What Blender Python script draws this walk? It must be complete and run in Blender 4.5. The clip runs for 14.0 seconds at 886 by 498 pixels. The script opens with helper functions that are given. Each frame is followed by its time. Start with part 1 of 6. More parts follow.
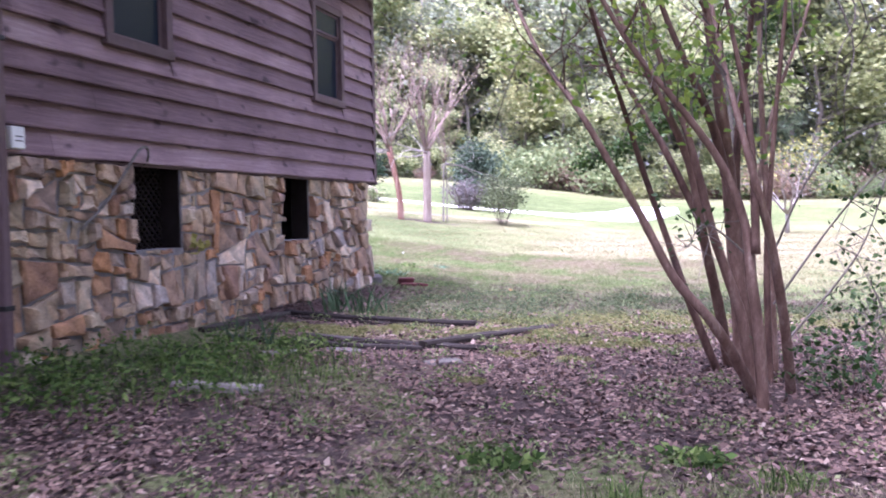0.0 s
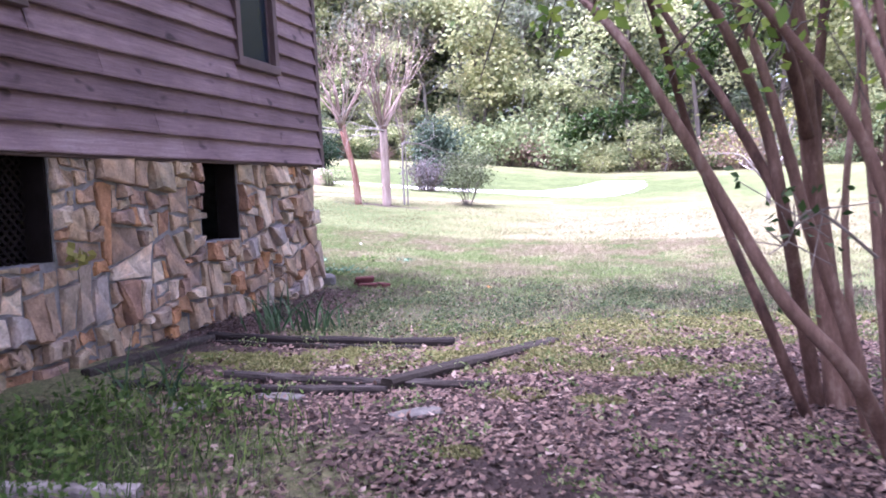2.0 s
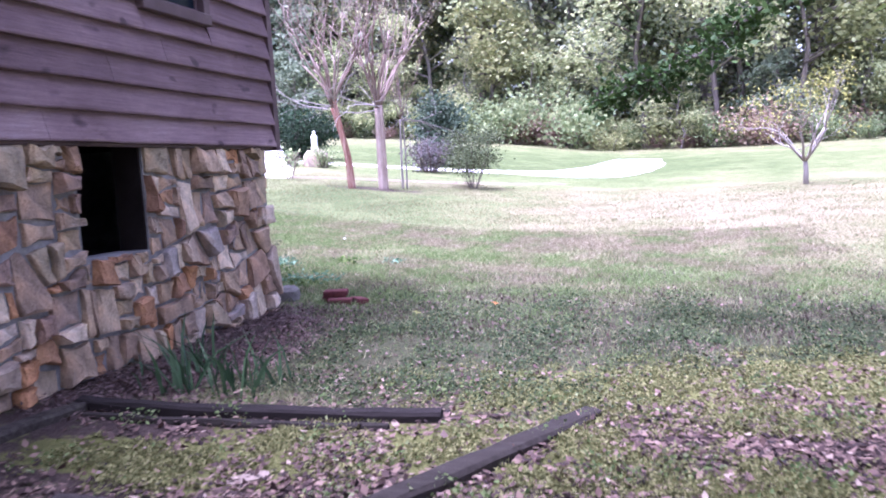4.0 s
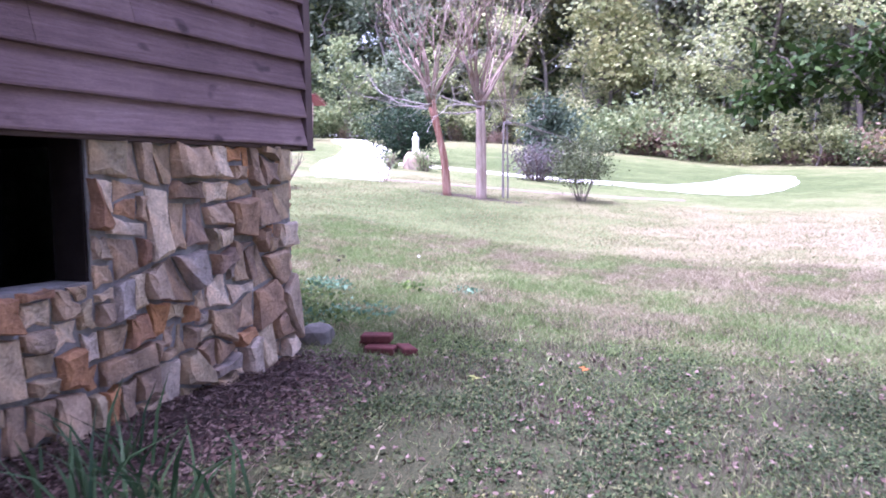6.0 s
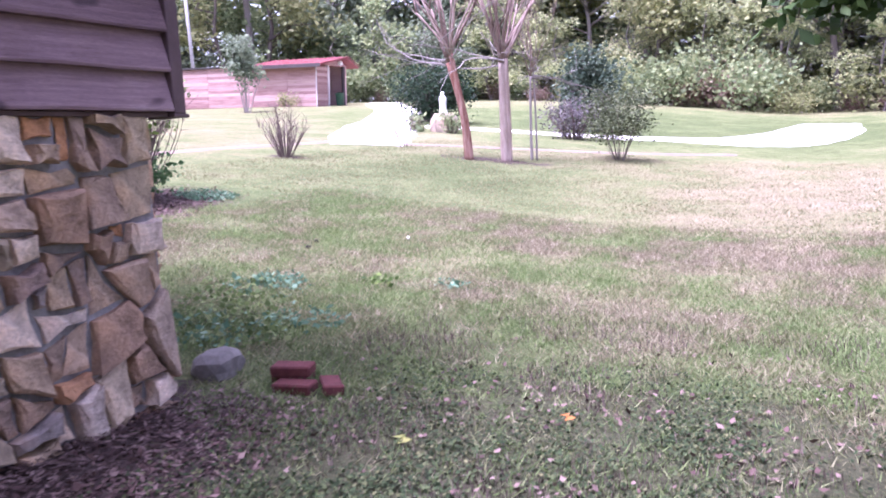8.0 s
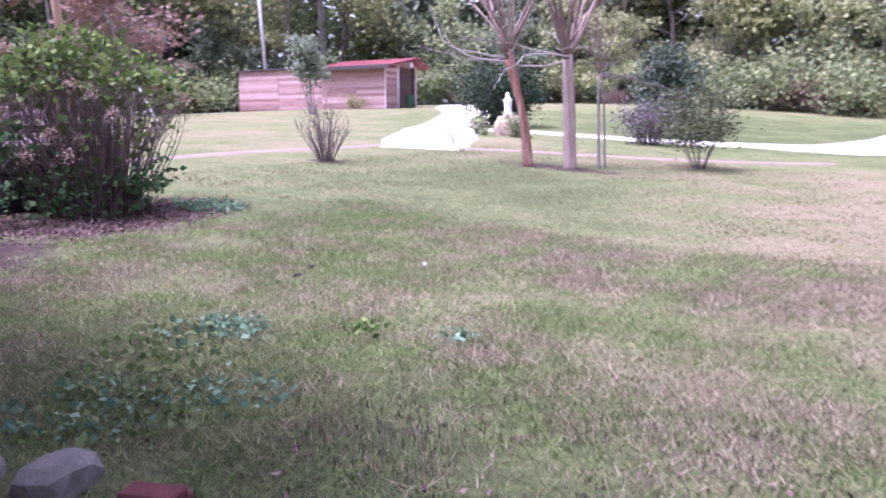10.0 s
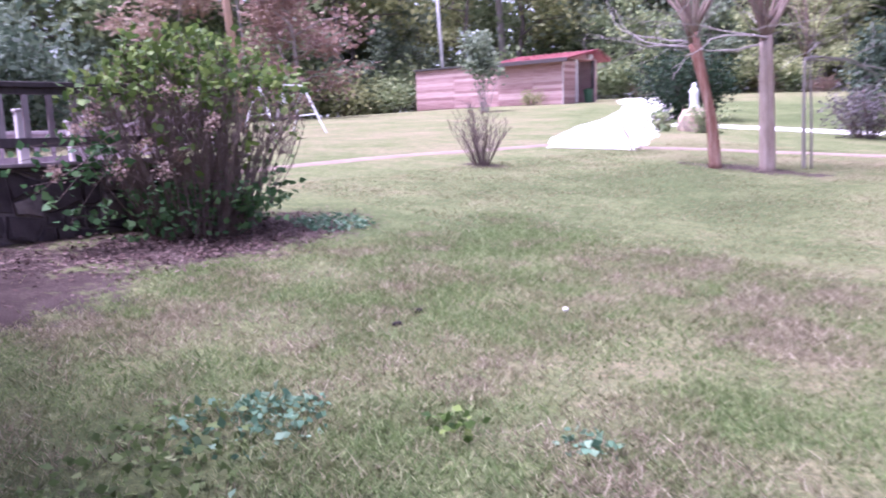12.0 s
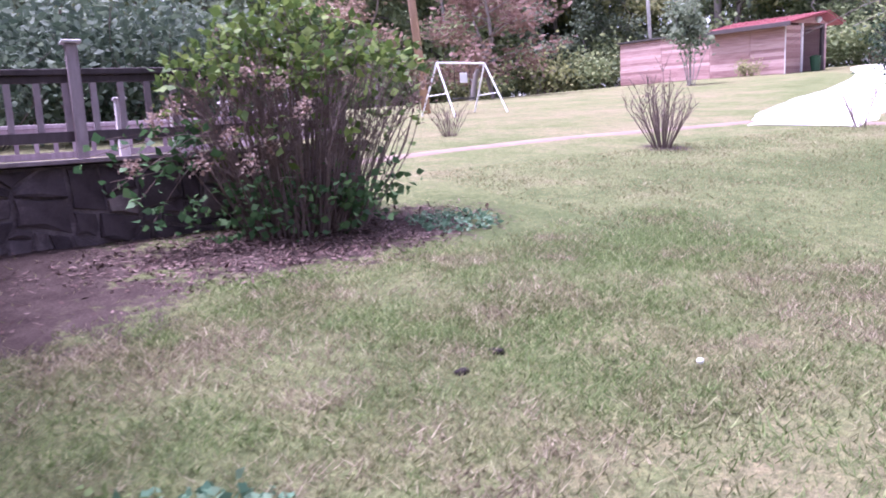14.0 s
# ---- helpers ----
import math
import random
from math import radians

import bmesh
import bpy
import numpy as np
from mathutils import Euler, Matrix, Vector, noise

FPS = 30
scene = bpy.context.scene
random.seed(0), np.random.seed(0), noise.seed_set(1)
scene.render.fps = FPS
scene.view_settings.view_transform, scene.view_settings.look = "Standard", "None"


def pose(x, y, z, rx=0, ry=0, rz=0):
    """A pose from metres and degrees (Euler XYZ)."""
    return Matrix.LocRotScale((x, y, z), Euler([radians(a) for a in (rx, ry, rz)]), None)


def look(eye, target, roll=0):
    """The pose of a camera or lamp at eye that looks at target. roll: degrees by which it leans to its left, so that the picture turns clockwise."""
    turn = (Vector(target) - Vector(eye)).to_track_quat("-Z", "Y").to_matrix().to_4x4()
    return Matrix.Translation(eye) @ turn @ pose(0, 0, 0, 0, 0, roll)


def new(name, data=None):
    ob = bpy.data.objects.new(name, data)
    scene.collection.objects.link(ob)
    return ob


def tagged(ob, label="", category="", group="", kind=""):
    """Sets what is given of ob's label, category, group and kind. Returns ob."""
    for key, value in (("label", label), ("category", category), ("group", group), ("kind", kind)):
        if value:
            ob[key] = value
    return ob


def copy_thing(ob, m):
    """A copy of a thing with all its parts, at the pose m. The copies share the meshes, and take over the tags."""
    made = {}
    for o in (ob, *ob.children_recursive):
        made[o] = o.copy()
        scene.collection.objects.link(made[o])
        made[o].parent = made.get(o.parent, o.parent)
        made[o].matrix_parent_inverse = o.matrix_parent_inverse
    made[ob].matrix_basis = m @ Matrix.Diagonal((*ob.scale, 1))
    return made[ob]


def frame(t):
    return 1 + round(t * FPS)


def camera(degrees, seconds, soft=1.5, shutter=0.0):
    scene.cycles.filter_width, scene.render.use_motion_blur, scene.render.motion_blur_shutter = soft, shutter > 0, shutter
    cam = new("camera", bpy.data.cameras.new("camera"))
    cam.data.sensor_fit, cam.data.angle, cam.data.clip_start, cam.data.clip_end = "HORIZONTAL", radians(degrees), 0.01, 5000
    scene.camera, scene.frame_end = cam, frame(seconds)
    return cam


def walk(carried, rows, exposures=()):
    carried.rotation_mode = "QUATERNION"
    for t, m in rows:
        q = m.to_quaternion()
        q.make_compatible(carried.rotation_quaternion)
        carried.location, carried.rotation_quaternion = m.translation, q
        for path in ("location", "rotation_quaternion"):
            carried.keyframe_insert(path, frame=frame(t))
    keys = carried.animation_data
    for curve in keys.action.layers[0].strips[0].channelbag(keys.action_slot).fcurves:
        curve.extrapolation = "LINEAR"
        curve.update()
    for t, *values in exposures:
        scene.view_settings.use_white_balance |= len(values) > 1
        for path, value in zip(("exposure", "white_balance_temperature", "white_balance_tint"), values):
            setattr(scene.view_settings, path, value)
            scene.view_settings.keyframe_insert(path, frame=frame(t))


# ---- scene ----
cam = camera(56.45, 14.0, soft=1.8, shutter=0.5)
# seconds, place, yaw, pitch, roll
PATH = [
    (0.0, 0.993, -3.905, 1.252, 18.08, -2.36, 1.01),
    (0.5, 0.802, -3.348, 1.264, 16.08, -3.02, 1.81),
    (1.0, 0.644, -2.806, 1.284, 16.03, -2.97, 1.71),
    (1.5, 0.455, -2.324, 1.306, 16.00, -3.61, 2.02),
    (2.0, 0.280, -1.828, 1.327, 15.27, -3.84, 3.08),
    (4.5, -0.340, 1.406, 1.443, 16.00, -5.42, 3.45),
    (5.0, -0.431, 1.960, 1.456, 18.06, -4.78, 1.26),
    (5.5, -0.536, 2.484, 1.472, 22.19, -4.43, 0.93),
    (6.0, -0.589, 3.019, 1.494, 23.69, -4.63, 1.08),
    (6.5, -0.635, 3.558, 1.505, 25.45, -5.39, 1.35),
    (7.0, -0.710, 4.080, 1.517, 25.57, -6.43, 2.87),
    (7.5, -0.692, 4.622, 1.524, 26.50, -6.99, 3.18),
    (10.0, -1.133, 7.184, 1.528, 32.64, -6.65, 2.63),
    (10.5, -1.341, 7.667, 1.556, 36.23, -6.54, 2.98),
    (11.0, -1.582, 8.138, 1.587, 36.95, -6.86, 3.70),
    (11.5, -1.776, 8.577, 1.609, 37.22, -6.92, 4.21),
    (12.0, -1.948, 9.013, 1.639, 45.27, -6.25, 3.50),
    (12.5, -2.134, 9.389, 1.649, 48.01, -6.56, 4.93),
    (13.0, -2.292, 9.801, 1.660, 50.95, -6.54, 5.19),
    (13.5, -2.450, 10.267, 1.675, 58.91, -6.26, 4.16),
    (14.0, -2.628, 10.708, 1.686, 59.82, -6.81, 4.15),
]
walk(cam, [(t, pose(x, y, z, 90 + pitch, roll, yaw)) for t, x, y, z, yaw, pitch, roll in PATH],
     exposures=[(0.0, 2.45, 5350, 40), (2.0, 2.52, 5350, 40), (4.5, 2.25, 5080, 42), (7.5, 2.2, 5350, 46), (10.0, 1.74, 5400, 49), (12.0, 1.82, 5380, 48), (14.0, 1.86, 5480, 47)])

# ---- world and sun: a bright, thinly overcast late afternoon ----
world = bpy.data.worlds.new("sky")
scene.world = world
world.use_nodes = True
wn = world.node_tree.nodes
sky = wn.new("ShaderNodeTexSky")
sky.sky_type = 'NISHITA'
sky.sun_disc = False
sky.sun_elevation = radians(72)
sky.sun_rotation = radians(250)
sky.air_density, sky.dust_density, sky.ozone_density = 1.0, 4.0, 1.0
wn["Background"].inputs["Strength"].default_value = 0.13
veil = wn.new("ShaderNodeHueSaturation")
veil.inputs["Saturation"].default_value = 0.4
world.node_tree.links.new(sky.outputs["Color"], veil.inputs["Color"])
world.node_tree.links.new(veil.outputs["Color"], wn["Background"].inputs["Color"])
sun = new("sun", bpy.data.lights.new("sun", 'SUN'))
sun.data.energy = 3.1
sun.data.angle = radians(20)
sun.data.color = (1.0, 0.97, 0.93)
sun.matrix_world = look((0, 0, 50), (5, 14, 0))


# ---- materials ----
def ramp_node(nt, fac, stops):
    r = nt.nodes.new("ShaderNodeValToRGB")
    el = r.color_ramp.elements
    while len(el) > 1:
        el.remove(el[-1])
    el[0].position, el[0].color = stops[0][0], (*stops[0][1], 1)
    for p, c in stops[1:]:
        e = el.new(p)
        e.color = (*c, 1)
    nt.links.new(fac, r.inputs["Fac"])
    return r.outputs["Color"]


def noise_node(nt, scale, detail=4.0, rough=0.6, stretch=None, dim='3D'):
    tc = nt.nodes.new("ShaderNodeTexCoord")
    out = tc.outputs["Object"]
    if stretch:
        mp = nt.nodes.new("ShaderNodeMapping")
        mp.inputs["Scale"].default_value = stretch
        nt.links.new(out, mp.inputs["Vector"])
        out = mp.outputs["Vector"]
    n = nt.nodes.new("ShaderNodeTexNoise")
    n.inputs["Scale"].default_value = scale
    n.inputs["Detail"].default_value = detail
    n.inputs["Roughness"].default_value = rough
    nt.links.new(out, n.inputs["Vector"])
    return n.outputs["Fac"]


def mixc(nt, fac, a, b, mode='MIX'):
    m = nt.nodes.new("ShaderNodeMix")
    m.data_type, m.blend_type = 'RGBA', mode
    for sock, val in ((m.inputs[0], fac), (m.inputs[6], a), (m.inputs[7], b)):
        if isinstance(val, (int, float)):
            sock.default_value = val
        elif isinstance(val, tuple):
            sock.default_value = (*val, 1)
        else:
            nt.links.new(val, sock)
    return m.outputs[2]


def math_node(nt, op, a, b=0.0, clamp=False):
    m = nt.nodes.new("ShaderNodeMath")
    m.operation, m.use_clamp = op, clamp
    for sock, val in ((m.inputs[0], a), (m.inputs[1], b)):
        if isinstance(val, (int, float)):
            sock.default_value = val
        else:
            nt.links.new(val, sock)
    return m.outputs[0]


def start(name, rough=0.8, spec=0.3, metal=0.0):
    m = bpy.data.materials.new(name)
    m.use_nodes = True
    b = m.node_tree.nodes["Principled BSDF"]
    b.inputs["Roughness"].default_value = rough
    b.inputs["Specular IOR Level"].default_value = spec
    b.inputs["Metallic"].default_value = metal
    return m, m.node_tree, b


def bump(nt, b, height, strength=0.5, dist=0.01):
    n = nt.nodes.new("ShaderNodeBump")
    n.inputs["Strength"].default_value = strength
    n.inputs["Distance"].default_value = dist
    nt.links.new(height, n.inputs["Height"])
    nt.links.new(n.outputs["Normal"], b.inputs["Normal"])


def rnd_object(nt):
    return nt.nodes.new("ShaderNodeObjectInfo").outputs["Random"]


def rnd_island(nt):
    return nt.nodes.new("ShaderNodeNewGeometry").outputs["Random Per Island"]


def rough_mat(name, stops, scale=6.0, fine=60.0, rough=0.85, spec=0.25, stretch=None, bumpd=0.006, vary=0.25, metal=0.0):
    """A weathered surface: colours from noise at two scales, with a shift from piece to piece."""
    m, nt, b = start(name, rough, spec, metal)
    big = noise_node(nt, scale, 5, 0.65, stretch)
    small = noise_node(nt, fine, 4, 0.7, stretch)
    f = math_node(nt, 'ADD', math_node(nt, 'MULTIPLY', big, 0.7), math_node(nt, 'MULTIPLY', small, 0.3))
    f = math_node(nt, 'ADD', f, math_node(nt, 'MULTIPLY', math_node(nt, 'SUBTRACT', rnd_object(nt), 0.5), vary), True)
    nt.links.new(ramp_node(nt, f, stops), b.inputs["Base Color"])
    bump(nt, b, math_node(nt, 'ADD', big, math_node(nt, 'MULTIPLY', small, 0.6)), 0.6, bumpd)
    return m


def leaf_mat(name, stops, rough=0.55, trans=0.35, objvary=0.3):
    """Foliage: colour from leaf to leaf and from plant to plant, with light passing through."""
    m, nt, b = start(name, rough, 0.2)
    f = math_node(nt, 'ADD', math_node(nt, 'MULTIPLY', rnd_island(nt), 1.0 - objvary), math_node(nt, 'MULTIPLY', rnd_object(nt), objvary))
    col = ramp_node(nt, f, stops)
    nt.links.new(col, b.inputs["Base Color"])
    t = nt.nodes.new("ShaderNodeBsdfTranslucent")
    nt.links.new(col, t.inputs["Color"])
    mx = nt.nodes.new("ShaderNodeMixShader")
    mx.inputs[0].default_value = trans
    nt.links.new(b.outputs[0], mx.inputs[1])
    nt.links.new(t.outputs[0], mx.inputs[2])
    nt.links.new(mx.outputs[0], nt.nodes["Material Output"].inputs["Surface"])
    return m


def siding_material():
    """Rough-sawn boards under purple-brown stain: streaks along the board, knots, worn patches."""
    m, nt, b = start("siding_stain", 0.72, 0.25)
    streak = noise_node(nt, 3.0, 6, 0.7, (14, 0.7, 14))
    worn = noise_node(nt, 1.1, 4, 0.6)
    fine = noise_node(nt, 60, 3, 0.7, (4, 0.5, 4))
    f = math_node(nt, 'ADD', math_node(nt, 'MULTIPLY', streak, 0.55), math_node(nt, 'MULTIPLY', worn, 0.45))
    f = math_node(nt, 'ADD', f, math_node(nt, 'MULTIPLY', math_node(nt, 'SUBTRACT', rnd_object(nt), 0.5), 0.28))
    c = ramp_node(nt, f, [(0.22, (0.073, 0.042, 0.050)), (0.45, (0.167, 0.106, 0.121)), (0.60, (0.243, 0.162, 0.181)), (0.8, (0.378, 0.283, 0.303))])
    knots = ramp_node(nt, noise_node(nt, 7.0, 1, 0.4, (1, 0.55, 1)), [(0.24, (0.30, 0.28, 0.30)), (0.33, (1, 1, 1))])
    c = mixc(nt, 0.9, c, knots, 'MULTIPLY')
    c = mixc(nt, 0.5, c, ramp_node(nt, fine, [(0.3, (0.6, 0.6, 0.6)), (0.7, (1.3, 1.3, 1.3))]), 'MULTIPLY')
    nt.links.new(c, b.inputs["Base Color"])
    bump(nt, b, math_node(nt, 'ADD', streak, math_node(nt, 'MULTIPLY', fine, 0.6)), 0.7, 0.006)
    return m


M_SIDING = siding_material()
M_TRIM = rough_mat("trim_stain", [(0.2, (0.06, 0.036, 0.040)), (0.6, (0.115, 0.075, 0.082)), (0.8, (0.15, 0.105, 0.112))], 4, 50, 0.65, 0.3, None, 0.003)
M_MORTAR = rough_mat("mortar", [(0.25, (0.124, 0.117, 0.124)), (0.5, (0.282, 0.269, 0.277)), (0.75, (0.463, 0.447, 0.451))], 5, 45, 0.95, 0.1, None, 0.012)
M_SLAB = rough_mat("grey_slab", [(0.25, (0.07, 0.064, 0.062)), (0.5, (0.15, 0.138, 0.132)), (0.75, (0.25, 0.235, 0.225))], 7, 45, 0.95, 0.1, None, 0.01)
M_BARK_PINK = rough_mat("pale_pink_bark", [(0.25, (0.13, 0.085, 0.072)), (0.5, (0.26, 0.19, 0.165)), (0.75, (0.40, 0.32, 0.285))], 4, 30, 0.75, 0.2, (3, 3, 0.6), 0.004)
M_SHED = rough_mat("shed_plank", [(0.2, (0.26, 0.145, 0.145)), (0.5, (0.47, 0.30, 0.295)), (0.8, (0.64, 0.47, 0.455))], 1.5, 20, 0.85, 0.2, (0.6, 8, 8), 0.004, 0.45)
M_ROOFRED = rough_mat("red_metal_roof", [(0.2, (0.17, 0.040, 0.050)), (0.7, (0.30, 0.085, 0.095))], 1.0, 18, 0.5, 0.4, None, 0.002)
M_DARKROOF = rough_mat("shingle_grey", [(0.3, (0.05, 0.045, 0.045)), (0.7, (0.12, 0.11, 0.11))], 3, 60, 0.95, 0.1)
M_TIMBER = rough_mat("grey_timber", [(0.2, (0.013, 0.010, 0.009)), (0.55, (0.036, 0.029, 0.026)), (0.8, (0.091, 0.078, 0.068))], 4, 50, 0.9, 0.15, (1, 7, 7), 0.006)
# wet rotten wood, its colour taken darker still for the shade on the timbers
M_WETTIMBER = rough_mat("dark_rotten_timber", [(0.2, (0.008, 0.006, 0.006)), (0.55, (0.024, 0.019, 0.019)), (0.8, (0.085, 0.072, 0.068))], 4, 40, 0.85, 0.12, (1, 6, 6), 0.008)
M_DECK = rough_mat("deck_wood", [(0.2, (0.15, 0.115, 0.125)), (0.55, (0.33, 0.275, 0.295)), (0.85, (0.50, 0.44, 0.45))], 3, 40, 0.85, 0.2, (6, 1, 1), 0.004, 0.3)
M_DECKDARK = rough_mat("deck_rail_dark", [(0.2, (0.035, 0.028, 0.03)), (0.8, (0.11, 0.09, 0.095))], 3, 40, 0.85, 0.2, (6, 1, 1), 0.004)
M_WHITEWOOD = rough_mat("white_painted_wood", [(0.2, (0.45, 0.42, 0.44)), (0.7, (0.72, 0.69, 0.70))], 4, 50, 0.6, 0.3)
M_WHITEMETAL = rough_mat("white_painted_steel", [(0.2, (0.6, 0.6, 0.62)), (0.7, (0.8, 0.8, 0.82))], 4, 50, 0.4, 0.5, None, 0.001)
M_STATUE = rough_mat("white_cast_stone", [(0.2, (0.62, 0.62, 0.62)), (0.7, (0.85, 0.85, 0.84))], 5, 50, 0.7, 0.3)
M_BRICK = rough_mat("red_brick", [(0.2, (0.052, 0.018, 0.020)), (0.55, (0.119, 0.041, 0.041)), (0.8, (0.189, 0.098, 0.087))], 14, 90, 0.9, 0.15, None, 0.004, 0.2)
M_CONCRETE = rough_mat("pale_concrete", [(0.2, (0.405, 0.382, 0.373)), (0.6, (0.570, 0.547, 0.538)), (0.85, (0.681, 0.662, 0.653))], 1.5, 40, 0.9, 0.2)
M_PATHCONC = rough_mat("path_concrete", [(0.2, (0.14, 0.105, 0.088)), (0.7, (0.28, 0.215, 0.18))], 2, 40, 0.9, 0.2)
M_BARK_CM = rough_mat("crape_myrtle_bark", [(0.27, (0.036, 0.018, 0.014)), (0.43, (0.090, 0.049, 0.037)), (0.58, (0.155, 0.094, 0.072)), (0.75, (0.28, 0.205, 0.168))], 4.0, 30, 0.7, 0.25, (3, 3, 0.9), 0.004, 0.2)
M_BARK_RED = rough_mat("peeling_red_bark", [(0.28, (0.075, 0.028, 0.020)), (0.48, (0.185, 0.080, 0.058)), (0.72, (0.36, 0.25, 0.21))], 3.0, 30, 0.75, 0.2, (3, 3, 0.5), 0.006)
M_BARK_DARK = rough_mat("dark_bark", [(0.25, (0.07, 0.058, 0.053)), (0.6, (0.17, 0.145, 0.13)), (0.8, (0.28, 0.25, 0.23))], 2, 20, 0.95, 0.1, (3, 3, 0.5), 0.02)
M_BARK_PALE = rough_mat("pale_bark", [(0.25, (0.16, 0.14, 0.135)), (0.6, (0.32, 0.28, 0.27)), (0.8, (0.44, 0.40, 0.38))], 2, 20, 0.9, 0.15, (3, 3, 0.5), 0.01)
M_POLE = rough_mat("utility_pole_wood", [(0.2, (0.26, 0.15, 0.10)), (0.7, (0.48, 0.32, 0.24))], 2, 30, 0.85, 0.2, (5, 5, 0.4), 0.006)
M_BLACK = rough_mat("black_rubber", [(0.3, (0.012, 0.012, 0.013)), (0.7, (0.03, 0.03, 0.032))], 4, 40, 0.6, 0.3, None, 0.001)
M_DARKIN = rough_mat("near_black_interior", [(0.3, (0.02, 0.018, 0.017)), (0.7, (0.05, 0.045, 0.04))], 3, 20, 0.95, 0.05)
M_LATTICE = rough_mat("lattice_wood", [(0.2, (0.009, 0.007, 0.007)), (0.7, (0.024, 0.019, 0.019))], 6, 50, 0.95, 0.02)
M_STEM = rough_mat("shrub_stem", [(0.2, (0.065, 0.045, 0.040)), (0.5, (0.137, 0.101, 0.092)), (0.8, (0.245, 0.198, 0.184))], 5, 40, 0.85, 0.15, None, 0.002)
M_GREENPLASTIC = rough_mat("green_plastic", [(0.2, (0.012, 0.045, 0.022)), (0.7, (0.022, 0.08, 0.038))], 5, 50, 0.5, 0.4, None, 0.001)

L_WOOD = leaf_mat("wood_leaves", [(0.0, (0.08, 0.115, 0.055)), (0.4, (0.19, 0.245, 0.125)), (0.7, (0.30, 0.35, 0.18)), (1.0, (0.42, 0.45, 0.24))], trans=0.5)
L_WOODY = leaf_mat("yellowing_wood_leaves", [(0.0, (0.11, 0.13, 0.06)), (0.5, (0.27, 0.29, 0.13)), (1.0, (0.43, 0.41, 0.21))], trans=0.5)
L_WOODB = leaf_mat("bluish_wood_leaves", [(0.0, (0.075, 0.11, 0.075)), (0.5, (0.195, 0.245, 0.165)), (1.0, (0.33, 0.37, 0.26))], trans=0.5)
# two lit copies of the wood leaves, with sunlight put into the colour
L_LIGHT = leaf_mat("pale_sunlit_leaves", [(0.0, (0.142, 0.167, 0.080)), (0.4, (0.333, 0.376, 0.191)), (0.7, (0.523, 0.538, 0.296)), (1.0, (0.712, 0.666, 0.443))], trans=0.5)
L_LIGHTB = leaf_mat("sunlit_grey_green_leaves", [(0.0, (0.153, 0.181, 0.129)), (0.5, (0.364, 0.406, 0.294)), (1.0, (0.611, 0.614, 0.493))], trans=0.5)
L_PINE = leaf_mat("pine_needles", [(0.0, (0.052, 0.070, 0.042)), (0.5, (0.132, 0.152, 0.090)), (1.0, (0.224, 0.232, 0.144))], trans=0.35)
L_BUSH = leaf_mat("bush_leaves", [(0.0, (0.030, 0.042, 0.022)), (0.5, (0.085, 0.108, 0.055)), (1.0, (0.20, 0.22, 0.12))], trans=0.35)
L_BLUEBUSH = leaf_mat("blue_green_bush_leaves", [(0.0, (0.030, 0.052, 0.034)), (0.5, (0.080, 0.115, 0.076)), (1.0, (0.17, 0.21, 0.145))], trans=0.3)
L_RED = leaf_mat("autumn_leaves", [(0.0, (0.13, 0.075, 0.068)), (0.5, (0.25, 0.165, 0.135)), (1.0, (0.33, 0.275, 0.185))], objvary=0.6)
L_ORANGE = leaf_mat("orange_leaf", [(0.0, (0.38, 0.11, 0.03)), (1.0, (0.52, 0.20, 0.06))])
L_STALK = leaf_mat("dead_stalks", [(0.0, (0.045, 0.030, 0.028)), (0.5, (0.120, 0.088, 0.078)), (1.0, (0.26, 0.205, 0.175))], 0.8, 0.15, 0.0)
L_DARK = leaf_mat("dark_evergreen_leaves", [(0.0, (0.008, 0.019, 0.010)), (0.6, (0.018, 0.040, 0.019)), (1.0, (0.036, 0.065, 0.029))], trans=0.15)
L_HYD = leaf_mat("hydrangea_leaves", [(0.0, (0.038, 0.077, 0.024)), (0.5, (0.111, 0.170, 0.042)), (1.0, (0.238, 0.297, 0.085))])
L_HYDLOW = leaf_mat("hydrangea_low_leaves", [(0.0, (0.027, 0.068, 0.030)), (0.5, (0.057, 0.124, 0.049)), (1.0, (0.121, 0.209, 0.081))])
L_FLOWER = leaf_mat("faded_flower", [(0.0, (0.17, 0.105, 0.085)), (0.5, (0.31, 0.22, 0.185)), (1.0, (0.46, 0.37, 0.32))])
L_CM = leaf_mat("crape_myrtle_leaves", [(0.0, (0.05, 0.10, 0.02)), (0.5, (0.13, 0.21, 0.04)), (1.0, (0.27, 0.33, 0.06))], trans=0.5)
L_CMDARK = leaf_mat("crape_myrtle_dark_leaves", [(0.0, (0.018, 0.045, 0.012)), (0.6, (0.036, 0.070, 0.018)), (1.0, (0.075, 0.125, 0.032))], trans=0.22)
L_YEL = leaf_mat("yellow_green_leaves", [(0.0, (0.16, 0.19, 0.06)), (1.0, (0.42, 0.38, 0.12))])
L_GREY = leaf_mat("grey_purple_leaves", [(0.0, (0.07, 0.060, 0.064)), (1.0, (0.21, 0.185, 0.19))])
L_GRASS = leaf_mat("grass", [(0.0, (0.078, 0.087, 0.038)), (0.35, (0.134, 0.152, 0.065)), (0.7, (0.218, 0.224, 0.112)), (1.0, (0.370, 0.342, 0.224))], 0.65, 0.45, 0.0)
L_GREEN = leaf_mat("fresh_grass", [(0.0, (0.065, 0.097, 0.032)), (0.4, (0.124, 0.178, 0.063)), (0.8, (0.205, 0.265, 0.103)), (1.0, (0.324, 0.346, 0.184))], 0.65, 0.45, 0.0)
